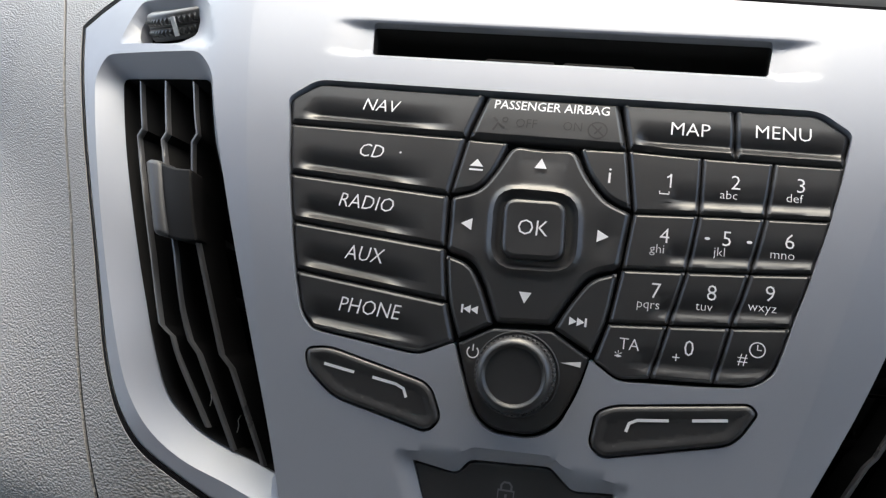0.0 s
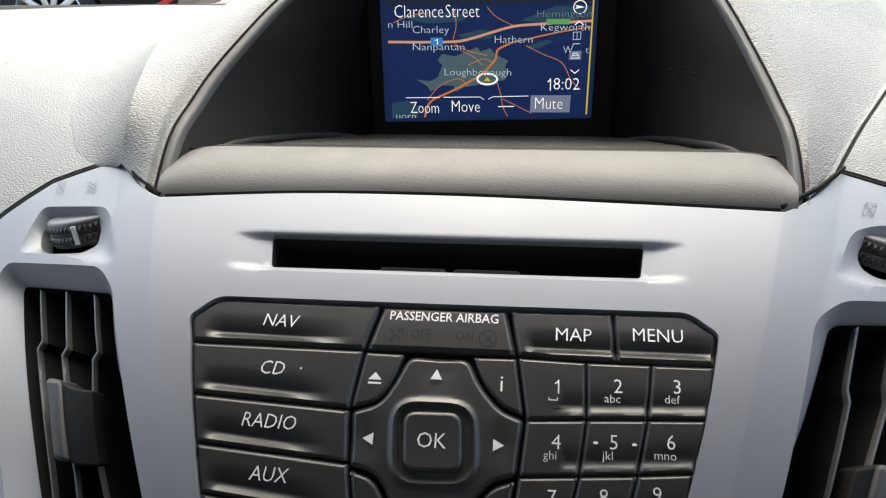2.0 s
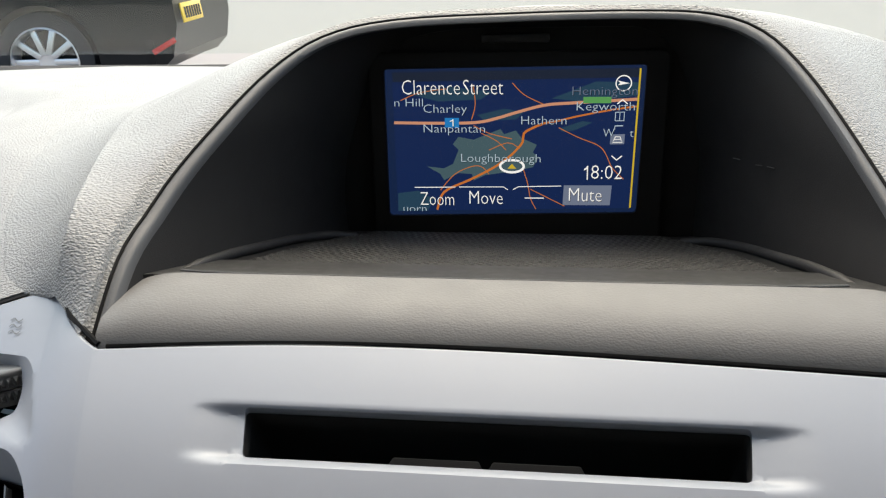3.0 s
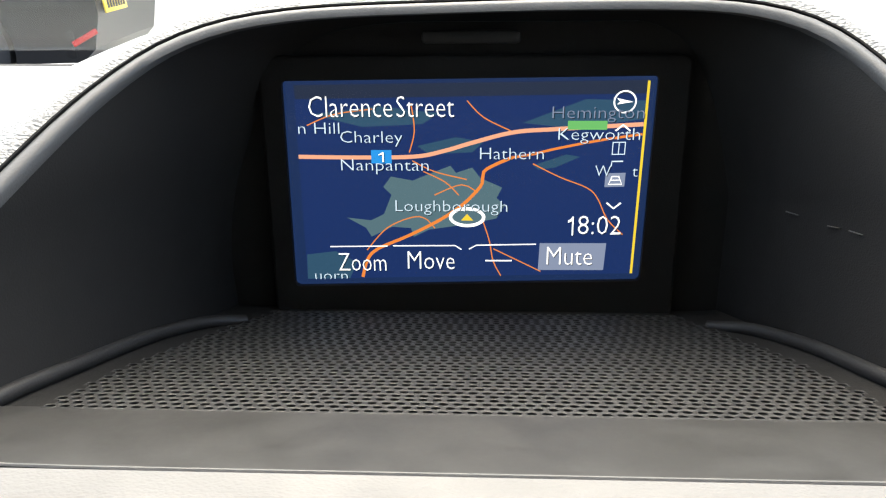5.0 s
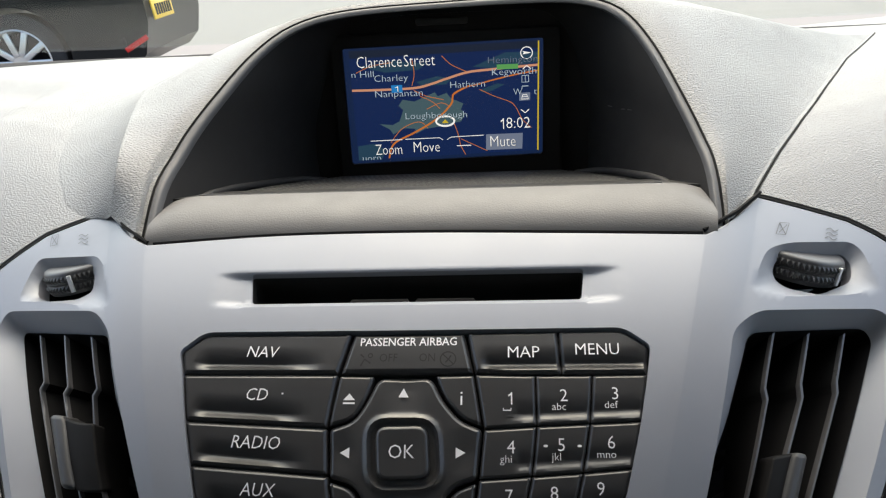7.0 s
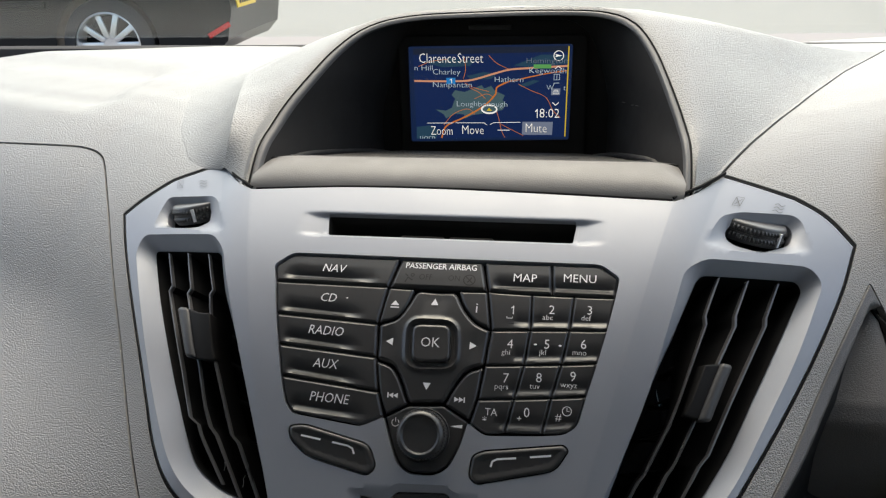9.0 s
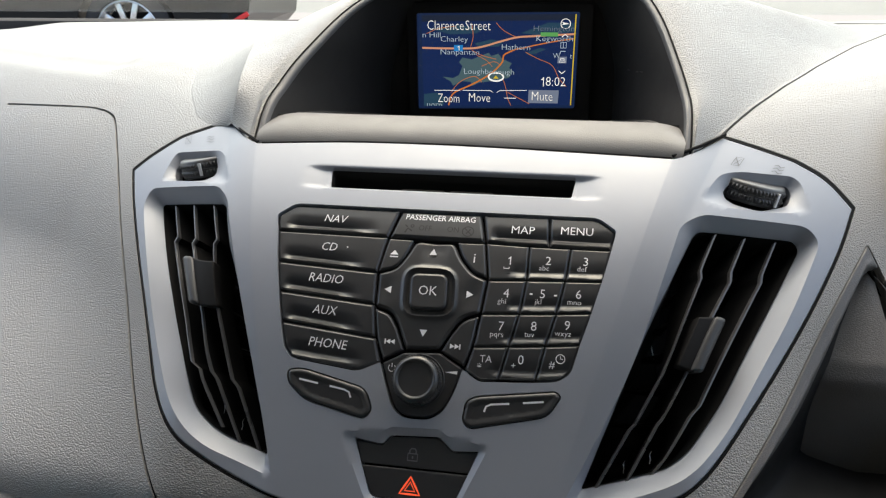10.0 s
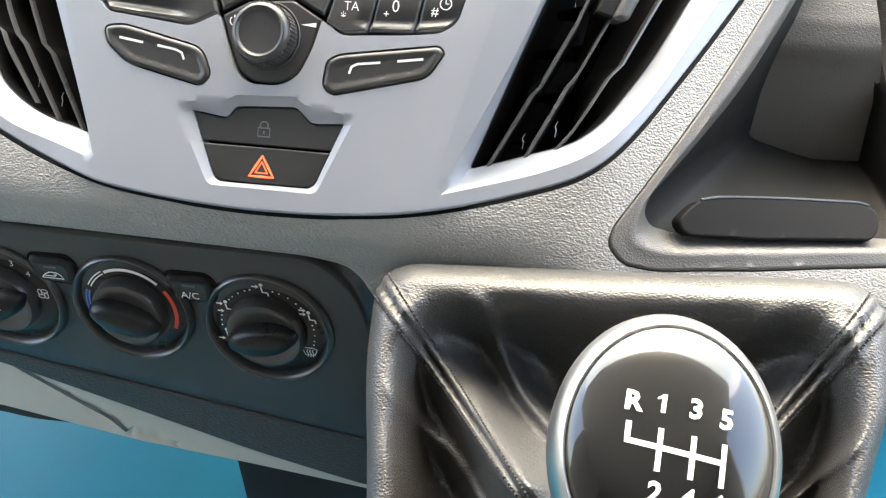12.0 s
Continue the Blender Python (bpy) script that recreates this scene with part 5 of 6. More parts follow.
def grille():
    """A plate pierced by staggered round holes."""
    pitch_x, pitch_y, r = 3.55, 2.95, 1.26
    vs, fs = [], []
    slope = -0.2145
    y0 = 160.0
    row = 0
    y = y0
    while y < 268:
        hw = np.interp(y, (160, 190, 225, 268), (104.5, 100, 90, 74))
        n = int(hw * 2 / pitch_x)
        for i in range(n):
            x = (i - n / 2 + 0.5 + (row % 2) * 0.5) * pitch_x
            c = [(x + pitch_x / 2 * sx, y + pitch_y / 2 * sy) for sx, sy in ((1, 0), (1, 1), (0, 1), (-1, 1), (-1, 0), (-1, -1), (0, -1), (1, -1))]
            k = len(vs)
            ring = [(x + r * math.cos(math.pi / 4 * j), y + r * 0.88 * math.sin(math.pi / 4 * j)) for j in range(8)]
            mid = [(x + r * 1.2 * math.cos(math.pi / 4 * j), y + r * 1.1 * math.sin(math.pi / 4 * j)) for j in range(8)]
            for pts, dz in ((c, 0.0), (mid, 0.17), (ring, 0.02), (ring, -1.6)):
                vs += [(px / 1000, py / 1000, 1.3125 + slope * (py - y0) / 1000 + dz / 1000) for px, py in pts]
            for lev in range(3):
                for j in range(8):
                    fs.append([k + lev * 8 + j, k + lev * 8 + (j + 1) % 8, k + lev * 8 + 8 + (j + 1) % 8, k + lev * 8 + 8 + j])
        y += pitch_y
        row += 1
    return vs, fs


part("speaker_grille", moved(grille(), sinv), M["grille"], shelf, "black plate pierced by rows of small round holes", 60)

# ---- navigation screen ----
nav = thing("navigation_screen", "lit navigation screen with a blue map in the hood", "screen", at=(-0.0025, 0.284, 1.334))
SX, SZ = -0.0025, 1.334


def on_screen(p, h):
    p = np.asarray(p, float)
    h = np.broadcast_to(np.asarray(h, float), p.shape[:-1])
    return np.stack([p[..., 0] / 1000 - SX * 0, -h / 1000, p[..., 1] / 1000], -1) + (0.0025, 0.0, 0.0)


def flat_on(name, flats, mat, h, label=""):
    return part(name, join(*[printed(f, 0, 0, h, 0, on_screen) for f in flats]), M[mat], nav, label, smooth=False)


frame_out = rounded([(-76, 47), (76, 47), (76, -54), (-76, -54)], 4, 4)
frame_in = rounded([(-67.8, 38.3), (64.6, 40), (63.2, -36.6), (-68, -40.2)], 2, 4)
part("screen_frame", plate(frame_out, [frame_in], 1.2, 3.0, 3.2, 8, place=on_screen), M["inner"], nav, "matt black frame")
part("display", plate(inset(frame_in, -1), (), 0, 1.0, 0.4, 20, place=on_screen), M["screenglass"], nav, "dark blue glass")
map_edge = [(-64, 36.5), (61.8, 38.2), (60.4, -34.5), (-63.5, -38)]
flat_on("map_ground", [flat_poly(map_edge)], "navy", 0.55, "deep blue map")
flat_on("map_horizon", [flat_poly([(-64, 36.5), (61.8, 38.2), (61.6, 33.5), (-63.8, 31.5)])], "dusk", 0.6)
for hill in ([flat_poly([(-58, 26), (-34, 29), (-12, 26.5), (-18, 22.5), (-40, 21.5)]), flat_poly([(18, 23), (40, 31.5), (61.4, 31), (61.2, 24.5), (36, 21)]), flat_poly([(-20, 14.5), (-6, 17.8), (4, 16), (0, 12.2), (-16, 11.4)]), flat_poly([(22, 7.4), (34, 11.5), (39, 10.6), (30, 6.6), (24, 5.8)]), flat_poly([(-63.5, -38), (-63.2, -28), (-52, -26.5), (-44, -31), (-47, -37.6)])]):
    flat_on("map_hill", [hill], "hills", 0.62)
town = [(-47, -13), (-38, -14), (-33, -11.5), (-30, -4), (-33, -1), (-30, 3), (-22, 1.5), (-16, 4), (-8, 7.2), (-6, 4.5), (0, 6.5), (3, 2.5), (11, -1), (9, -5), (12, -8), (9, -13), (2, -14.5), (-6, -16), (-16, -17.5), (-22, -20.5), (-23, -17), (-30, -16.5), (-38, -20.5), (-40, -17)]
flat_on("map_town", [flat_poly(town)], "town", 0.66, "grey-green town area")
trunk = smooth_line([(-42, -37), (-40, -30), (-36, -25.5), (-24, -20), (-12, -13.6), (-4, -8), (0.5, -3.6), (3.6, 0.5), (4.2, 5), (9, 8), (14.7, 10.4)], 2)
east = smooth_line([(14.7, 10.4), (22, 11.6), (30, 13.6), (46, 16.8), (60.6, 19.0)], 2)
thin = [[(-40, -26), (-32, -17), (-22, -12.6), (-17, -13.5), (-14, -17)], [(4, -14), (6.5, -22), (8, -30), (11, -36)], [(8, -25), (16, -29), (26, -34)], [(-18, 5), (-10, 1), (-5, -4)], [(-14, -4), (-4, 0), (2, -3)], [(22, 8), (32, 3), (42, -1), (46, -5), (50, -13), (56, -19)], [(-2, 31), (4, 25), (14, 20)], [(-22, 30), (-21, 20), (-23, 12)], [(-60, 22), (-50, 26), (-36, 28)], [(-22, 9), (-14, 5), (-2, 2)]]
for t in thin:
    flat_on("map_road", [stroke(smooth_line(t, 2), 0.42)], "road", 0.70, "thin orange road")
flat_on("map_trunk_road", [stroke(trunk, 1.2), stroke(east, 0.9)], "road", 0.74, "orange trunk road")
flat_on("map_motorway", [stroke(smooth_line([(-63.8, 10.4), (-42, 10.2), (-21, 10.6), (-10, 12.8), (0, 15.8), (14.7, 19.6), (30, 20.8), (60.8, 22.6)], 2), 1.5)], "motorway", 0.78, "pale orange motorway")
flat_on("road_sign", [flat_poly([(-37, 13), (-29.5, 13), (-29.5, 8), (-37, 8)])], "sign", 0.82, "blue road sign")
flat_on("road_sign", [flat_poly([(34, 23.8), (48, 23.8), (48, 20.6), (34, 20.6)])], "green", 0.82, "green road sign")
flat_on("mute_field", [flat_poly([(25.4, -22.6), (50.2, -22.4), (49.6, -33.2), (25.0, -33.4)])], "key", 0.82, "pale blue key field")
flat_on("edge_line", [stroke([(61.6, 38), (60.1, -34.4)], 0.9)], "yellow", 0.84, "yellow edge line")
flat_on("key_lines", [stroke([(-54, -24.6), (-32, -24.2)], 0.4), stroke([(-30, -24.1), (-6.4, -23.8), (-4, -25.4)], 0.4), stroke([(-1.2, -25.2), (1.6, -23.6), (24, -23.0)], 0.4), stroke([(5, -29.8), (15, -29.7)], 0.5)], "white", 0.84)
flat_on("position_ring", [stroke(ellipse(6.2, 3.3, 28, -1.9, -12.5), 1.2, True)], "white", 0.86, "white position ring")
flat_on("position_arrow", [flat_poly([(-4.2, -13.8), (0.4, -13.8), (-1.9, -11.2)])], "yellow", 0.86)
flat_on("compass", [stroke(ellipse(3.8, 3.8, 24, 53.7, 30.6), 0.55, True), flat_poly([(50.8, 29.6), (56.6, 30.6), (50.8, 31.9), (52, 30.7)])], "white", 0.86, "white compass ring")
for tip in ([(51, 20.2), (53.6, 22.4), (56.2, 20.2)], [(49.4, -6.6), (52, -8.8), (54.6, -6.6)]):
    flat_on("scroll_arrow", [stroke(tip, 0.6)], "white", 0.86)
flat_on("view_keys", [stroke([(50.4, 16), (54.8, 16.1), (54.7, 11.7), (50.3, 11.6)], 0.45, True), stroke([(52.6, 16), (52.5, 11.7)], 0.3), stroke([(50.2, 10 - 3), (50.4, 9), (54.4, 9.1)], 0.5)], "pale", 0.86)
flat_on("view_field", [flat_poly([(48.4, 4.6), (55.6, 4.8), (55.4, -0.4), (48.2, -0.6)])], "key", 0.84)
flat_on("view_symbol", [stroke([(49.6, 0.4), (50.8, 3.4), (53.2, 3.4), (54.4, 0.5)], 0.45, True), stroke([(50.2, 2), (53.8, 2.1)], 0.3)], "white", 0.86)
words = [("Clarence", -59.0, 28.4, 11.2, 30.2, "white"), ("Street", -27.2, 28.4, 11.2, 20.6, "white"), ("Charley", -48.0, 17.6, 6.4, 22.6, "pale"), ("Nanpantan", -48.2, 7.2, 6.4, 32.2, "pale"), ("Hathern", 2.8, 11.6, 6.4, 23.0, "pale"), ("Loughborough", -28.6, -8.4, 6.4, 41.6, "pale"),
         ("Hemington", 28.4, 26.6, 6.4, 32.4, "key"), ("Kegworth", 30.8, 18.8, 6.4, 29.0, "pale"), ("n Hill", -63.2, 20.8, 6.2, 15.0, "pale"), ("W", 44.6, 5.2, 6.2, 5.6, "pale"), ("t", 58.0, 5.2, 6.2, 1.9, "pale"), ("18:02", 35.6, -15.7, 10.8, 19.6, "white"),
         ("Zoom", -51.0, -31.2, 10.8, 18.2, "white"), ("Move", -24.5, -30.2, 10.8, 17.8, "white"), ("Mute", 28.2, -28.0, 10.8, 17.0, "white"), ("1", -34.3, 10.4, 5.4, 1.9, "white"), ("uorn", -60.5, -36.6, 6.4, 12.6, "pale")]
for word, x, y, size, wide, mat in words:
    f = text_flat(word, size, 1.0, "LEFT", bold=-0.016 * size)
    lo, hi = min(p[0] for p in f[0]), max(p[0] for p in f[0])
    flat = [((p[0] - lo) * wide / (hi - lo) + x, p[1] + y) for p in f[0]], f[1]
    part("map_word_shade", printed(([(a + 0.28, b - 0.28) for a, b in flat[0]], f[1]), 0, 0, 0.87, 0, on_screen), M["black"], nav, smooth=False)
    part("map_word", printed(flat, 0, 0, 0.89, 0, on_screen), M[mat], nav, smooth=False)
flat_on("map_border", [flat_poly([(-66.5, -38.1), (62, -34.6), (62, -37.4), (-66.5, -41)])], "screenglass", 0.95, "dark blue border of the display")
# shut card slot above the screen
card = part("card_slot", moved(block(0.034, 0.004, 0.0045, 0.0015), Matrix.Translation((0.002, -0.0045, 0.0535))), M["grille"], nav, "shut black card slot")


# ---- storage cubby beside the fascia ----
cub = thing("storage_cubby", "smooth grey storage cubby moulded in the dashboard", "cubby", at=tuple(surf(np.array((220.0, -80.0)))))
cinv = Matrix.Translation(-cub.location)


def cubby_relief(p):
    """A flat outer band, a faint ridge, and a slope that falls to the well's mouth."""
    d, e = distance(CUBBY, p), distance(CUBBY_HOLE, p)
    t = d / (d + e + 1e-9)
    return 0.5 * np.exp(-((t - 0.44) / 0.09) ** 2) - 11.0 * np.clip((t - 0.46) / 0.54, 0, 1) ** 1.25


def inner_back(z):
    """How far back the inner panel stands: a slope under the top corner that turns down into an upright wall."""
    return np.interp(z, (1.130, 1.150, 1.172, 1.180, 1.186, 1.191, 1.200, 1.220, 1.244), (0.049, 0.050, 0.0505, 0.0500, 0.0488, 0.0490, 0.0535, 0.0725, 0.0965))


def inner_left(z):
    return np.interp(z, (1.130, 1.165, 1.190, 1.215, 1.244), (0.2150, 0.2165, 0.2200, 0.2310, 0.2470))


def inner_right(z):
    return np.interp(z, (1.130, 1.163, 1.205, 1.244), (0.2700, 0.2680, 0.2580, 0.2500))


part("cubby_frame", moved(plate(inset(CUBBY, 0.5), [CUBBY_HOLE], 1.2, 8, -0.6, 2.2, cubby_relief, [inset(CUBBY, 4.4), inset(CUBBY, 5.6), inset(CUBBY, 7.0)], hole_depth=4), cinv), M["cubby"], cub, "bevelled grained frame with a rounded ridge", 60)
part("frame_joint", moved(plate(inset(CUBBY, -5), [inset(CUBBY, 2.5)], 0, 6, -5.5, 8), cinv), M["gap"], cub, "dark narrow joint")
mouth = surf(CUBBY_HOLE, -11.4)
foot = []
for x, y, z in mouth.tolist():
    zt = min(max(z - 0.002, 1.131), 1.242)
    left, right = float(inner_left(zt)), float(inner_right(zt))
    side = left if x < (left + right) / 2 else right
    low = min(max((1.152 - z) / 0.008, 0.0), 1.0)
    along = left + (right - left) * min(max((x - 0.170) / 0.106, 0.0), 1.0)
    foot.append((side + (along - side) * low, float(inner_back(zt)), zt))
# the deep pocket's shade is put into the colour of its walls
part("cubby_well", moved(loft([[tuple(Vector(a).lerp(Vector(b), t)) for a, b in zip(mouth.tolist(), foot)] for t in (0, 0.35, 0.7, 1.0)], True), cinv), M["well"], cub, "side walls and floor of the well, coloured dark for shade", 50)
levels = np.linspace(1.128, 1.243, 60)
part("upper_panel", moved(loft([[(float(inner_left(z) + (inner_right(z) - inner_left(z)) * k), float(inner_back(z)) - 0.0012 * math.sin(math.pi * min(max(k, 0), 1)), float(z)) for k in np.linspace(-0.06, 1.06, 14)] for z in levels]), cinv), M["cubby_dark"], cub, "grained panel that curves down behind the well", 80)
LIP_TOP = [(175.6, -119.5), (184.5, -112.4), (198.4, -114.4), (240, -121.8), (256, -124.6), (262.5, -128)]
part("retaining_lip", moved(plate(rounded(LIP_TOP + [(263.5, -134), (260, -137.5), (211, -131.5), (180, -125.5)], [5, 8, 4, 2, 6, 6, 5, 5, 4, 6], 2), (), 0.8, 7, -1.5, 3), cinv), M["black"], cub, "upright black retaining lip", 35)
# added glossy tube draws the light line on top of the lip
part("lip_glint", moved(tube(surf(smooth_line([(185.0, -113.0), (190, -113.2), (198.4, -114.3), (240, -121.7), (254, -124.2), (258.5, -125.8)], 2), -1.7).tolist(), 0.00055, 6), cinv), M["dialrim"], cub, "thin glossy upper edge, added for its glint")


# ---- heater panel under the dash ----
HY = -0.047
heat = thing("heater_panel", "black heater control panel with three rotary dials", "heater panel", at=(-0.1, HY, 1.06))


def on_heater(p, h):
    p = np.asarray(p, float)
    h = np.broadcast_to(np.asarray(h, float), p.shape[:-1])
    return np.stack([p[..., 0] / 1000 + 0.1, -h / 1000, p[..., 1] / 1000 - 1.06], -1)


part("panel_face", plate(rounded([(-420, 1112), (14, 1112), (31, 1098), (38.5, 1078), (42, 1040), (36, 938), (-30, 954), (-190, 1008), (-420, 1046)], [2, 10, 12, 15, 20, 2, 30, 30, 2], 4), (), 3.0, 30, 0, 12, lambda p: -3.0 * np.clip((p[:, 0] - 26) / 12, 0, 1) ** 2 - 1.2 * np.clip((np.interp(p[:, 0], (-190, 40), (1022, 985)) - p[:, 1]) / 2.0, 0, 1), [groove([(-400, 1055), (-190, 1021), (34, 985)], 1.2)], place=on_heater), M["heater"], heat, "dark panel face", 60)
TILT = radians(4)


def on_dial(x0, z0):
    """A dial's own face, leaning back so that its lower rim stands proud of the panel."""
    def place(p, h):
        p = np.asarray(p, float)
        h = np.broadcast_to(np.asarray(h, float), p.shape[:-1])
        h = h - 3.2
        z, out = p[..., 1] * math.cos(TILT) + h * math.sin(TILT), h * math.cos(TILT) - p[..., 1] * math.sin(TILT)
        return np.stack([(p[..., 0] + x0) / 1000 + 0.1, -out / 1000, (z + z0) / 1000 - 1.06], -1)
    return place


def ring_arc(r, a, b, width):
    return stroke([(r * math.cos(t), r * math.sin(t)) for t in np.linspace(a, b, 18)], width)


def seated_figure(aim):
    """A small seated occupant's outline reduced to strokes, with an arrow for the air."""
    out = [stroke([(0.4, 1.6), (0.9, -0.9), (3.0, -1.0), (3.4, -2.6)], 0.75), flat_poly(ellipse(0.85, 0.85, 10, 0.5, 2.7))]
    for y in aim:
        out += [stroke([(-3.6, y), (-1.6, y)], 0.7), flat_poly([(-1.9, y + 1.0), (-0.5, y), (-1.9, y - 1.0)])]
    return out


def turned(flats, x, y, size):
    return [([(x + size * a, y + size * b) for a, b in f[0]], f[1]) for f in flats]


for x0, z0, r in ((-160, 1064, 30), (-87, 1066, 30), (-13.7, 1063, 31)):
    lean = pose(0, 0, 0, 90 - math.degrees(TILT), 0, 0)
    m = Matrix.Translation((x0 / 1000 + 0.1, 0, z0 / 1000 - 1.06)) @ lean @ Matrix.Translation((0, 0, -0.0018))
    k = r / 30000
    face = on_dial(x0, z0)
    ring = part("dial_ring", moved(lathe([(k * 30, 0.0010), (k * 28.6, 0.0014), (k * 25, 0.0034), (k * 20, 0.0040), (k * 17.5, 0.0036)], 72), m), M["dialface"], heat, "dished gloss black dial surround")
    part("dial_edge", moved(lathe([(k * 33.6, -0.0030), (k * 33.2, 0.0032), (k * 32.4, 0.0056), (k * 31.4, 0.0064), (k * 30.6, 0.0060), (k * 29.7, 0.0046), (k * 29.0, 0.0028), (k * 28.5, 0.0008)], 72), m), M["dialrim"], ring, "satin rounded rim")
    dial = part("dial", moved(lathe([(k * 20.2, 0.003), (k * 19.6, 0.0088), (k * 18.4, 0.0108), (k * 16.5, 0.0112), (k * 14, 0.0104), (0, 0.0102)], 56), m), M["button"], heat, "round black rotary dial", 40)
    spin = {-160: 24, -87: -14}.get(x0, 12)
    grip = lathe([(0.0192, 0.0), (0.0188, 0.0040), (0.0165, 0.0078), (0.011, 0.0100), (0.0, 0.0106)], 44, 1.0, 0.46)
    part("dial_grip", moved(moved(grip, pose(0, 0, 0, 0, 0, spin) @ Matrix.Translation((0, 0, 0.0090))), m), M["dialface"], dial, "raised finger grip")
    if x0 > -20:
        angles = (3.42, 2.66, 1.62, 0.44, -0.50)
        dots = [ellipse(0.52, 0.52, 8, 24.6 * math.cos(t), 24.6 * math.sin(t)) for a, b in zip(angles, angles[1:]) for t in np.linspace(a, b, 7)[2:-2]]
        dots += [ellipse(0.52, 0.52, 8, 24.6 * math.cos(t), 24.6 * math.sin(t)) for a, b in zip(angles, angles[1:]) for t in (a + (b - a) * 0.22, a + (b - a) * 0.78) if abs(b - a) > 0.9]
        part("scale_dots", join(*[printed(flat_poly(d), 0, 0, 5.6, 0, face) for d in dots]), M["print"], ring, "white scale dots", smooth=False)
        for a, aim in zip(angles, ((-2.2,), (-2.2, 1.6), (1.6,), (1.6, 3.6), ())):
            x, z = 24.2 * math.cos(a), 24.2 * math.sin(a)
            if aim:
                figs = turned(seated_figure(aim), x, z, 1.2)
            else:
                figs = turned([stroke([(-3.6, 1.4), (-1.6, 2.2), (1.6, 2.2), (3.6, 1.4), (2.2, -2.0), (-2.2, -2.0)], 0.55, True)] + [stroke([(q, -3.2), (q + 0.4, -1.4), (q - 0.3, 0.0), (q + 0.3, 1.2)], 0.5) for q in (-1.3, 0.0, 1.3)], x, z, 1.1)
            part("airflow_symbol", join(*[printed(f, 0, 0, 5.7, 0, face) for f in figs]), M["print"], ring, "", smooth=False)
    elif x0 > -100:
        part("warm_arc", printed(ring_arc(24.2, 0.60, -0.42, 2.2), 0, 0, 5.7, 0, face), M["red"], ring, "red warm scale", smooth=False)
        part("cold_arc", join(*[printed(ring_arc(q, 2.75, 3.35, 0.9), 0, 0, 5.7, 0, face) for q in (23.6, 25.2)]), M["bluep"], ring, "blue cold scale", smooth=False)
        part("scale_arc", join(printed(ring_arc(24.2, 0.80, 2.05, 1.7), 0, 0, 5.7, 0, face), printed(ring_arc(23.6, 2.10, 2.62, 0.7), 0, 0, 5.7, 0, face), printed(ring_arc(25.2, 2.10, 2.62, 0.7), 0, 0, 5.7, 0, face)), M["print"], ring, "white scale", smooth=False)
    else:
        for digit, a in (("0", 2.7), ("1", 2.2), ("2", 1.7), ("3", 1.15), ("4", 0.75)):
            part("scale_digit", printed(text_flat(digit, 5.0), 24.4 * math.cos(a), 24.4 * math.sin(a), 5.8, 0, face), M["print"], ring, smooth=False)
        fan = [stroke(ellipse(1.7, 1.0, 16, 0.9 * sx, 1.5 * sx), 0.5, True) for sx in (-1, 1)] + [stroke(ellipse(1.0, 1.6, 16, 1.5 * sx, -0.9 * sx), 0.5, True) for sx in (-1, 1)]
        part("fan_symbol", join(*[printed(f, 0, 0, 5.7, 0, face) for f in turned(fan, 23.4 * math.cos(0.2), 23.4 * math.sin(0.2), 1.1)]), M["print"], ring, "", smooth=False)
        part("pointer", printed(stroke([(-3.0, -1.2), (8.5, 3.9)], 0.9), 0, 0, 21.3, 0, face), M["print"], dial, smooth=False)
for x0, z0, word in ((-126, 1086, ""), (-51.5, 1084, "A/C")):
    outline = rounded([(x0 - 12.5, z0 + 8.0), (x0 + 9.0, z0 + 8.6), (x0 + 12.5, z0 + 3.0), (x0 + 11.0, z0 - 8.5), (x0 - 9.5, z0 - 7.5), (x0 - 12.8, z0 - 1.0)], [6, 6, 6, 7, 7, 6], 1.5)
    b = part("heater_button", plate(outline, (), 3.4, 5, 3.4, 2.5, lambda p, o=outline: 0.5 - 1.0 * np.clip(distance(o, p) / 8, 0, 1), place=on_heater), M["dialface"], heat, "rounded gloss black button", 50)
    part("button_recess", plate(inset(outline, -1.6), (), 0.4, 2, 0.5, 4, place=on_heater), M["gap"], b)
    if word:
        part("button_word", printed(text_flat(word, 6.0, bold=0.02), x0, z0 - 3.0, 3.75, 0, on_heater), M["print"], b, smooth=False)
    else:
        part("car_symbol", join(*[printed(f, x0, z0 - 2.5, 3.75, 0, on_heater) for f in (stroke([(-6, -1.2), (-3.6, 1.2), (-1, 2.6), (2.8, 2.6), (5.0, 1), (6.2, -1.2), (-6, -1.2)], 0.6), stroke([(-4, 0.2), (1.5, 0.2), (2.6, 1.2), (1.2, 1.8)], 0.6))]), M["print"], b, smooth=False)
    part("button_lamp", printed(flat_poly([(-3.5, 0), (3.5, 0), (3.5, 1.3), (-3.5, 1.3)]), x0, z0 + 2.6, 3.6, 0, on_heater), M["cubby"], b, smooth=False)

part("lower_band", plate(rounded([(-400, 1053.0), (-190, 1019.5), (31, 983.5), (35, 941), (-30, 957), (-190, 1010), (-400, 1045)], [1, 20, 2, 2, 30, 30, 1], 4), (), 1.2, 4, 0.2, 8, lambda p: -3.0 * np.clip((p[:, 0] - 26) / 12, 0, 1) ** 2, place=on_heater), M["heater_grain"], heat, "leather-grained lower band", 60)

socket = thing("power_socket", "round black power socket cap with a chrome rim", "power socket", at=(-0.247, HY, 1.077))
sm = pose(0, 0, 0, 90, 0, 0)
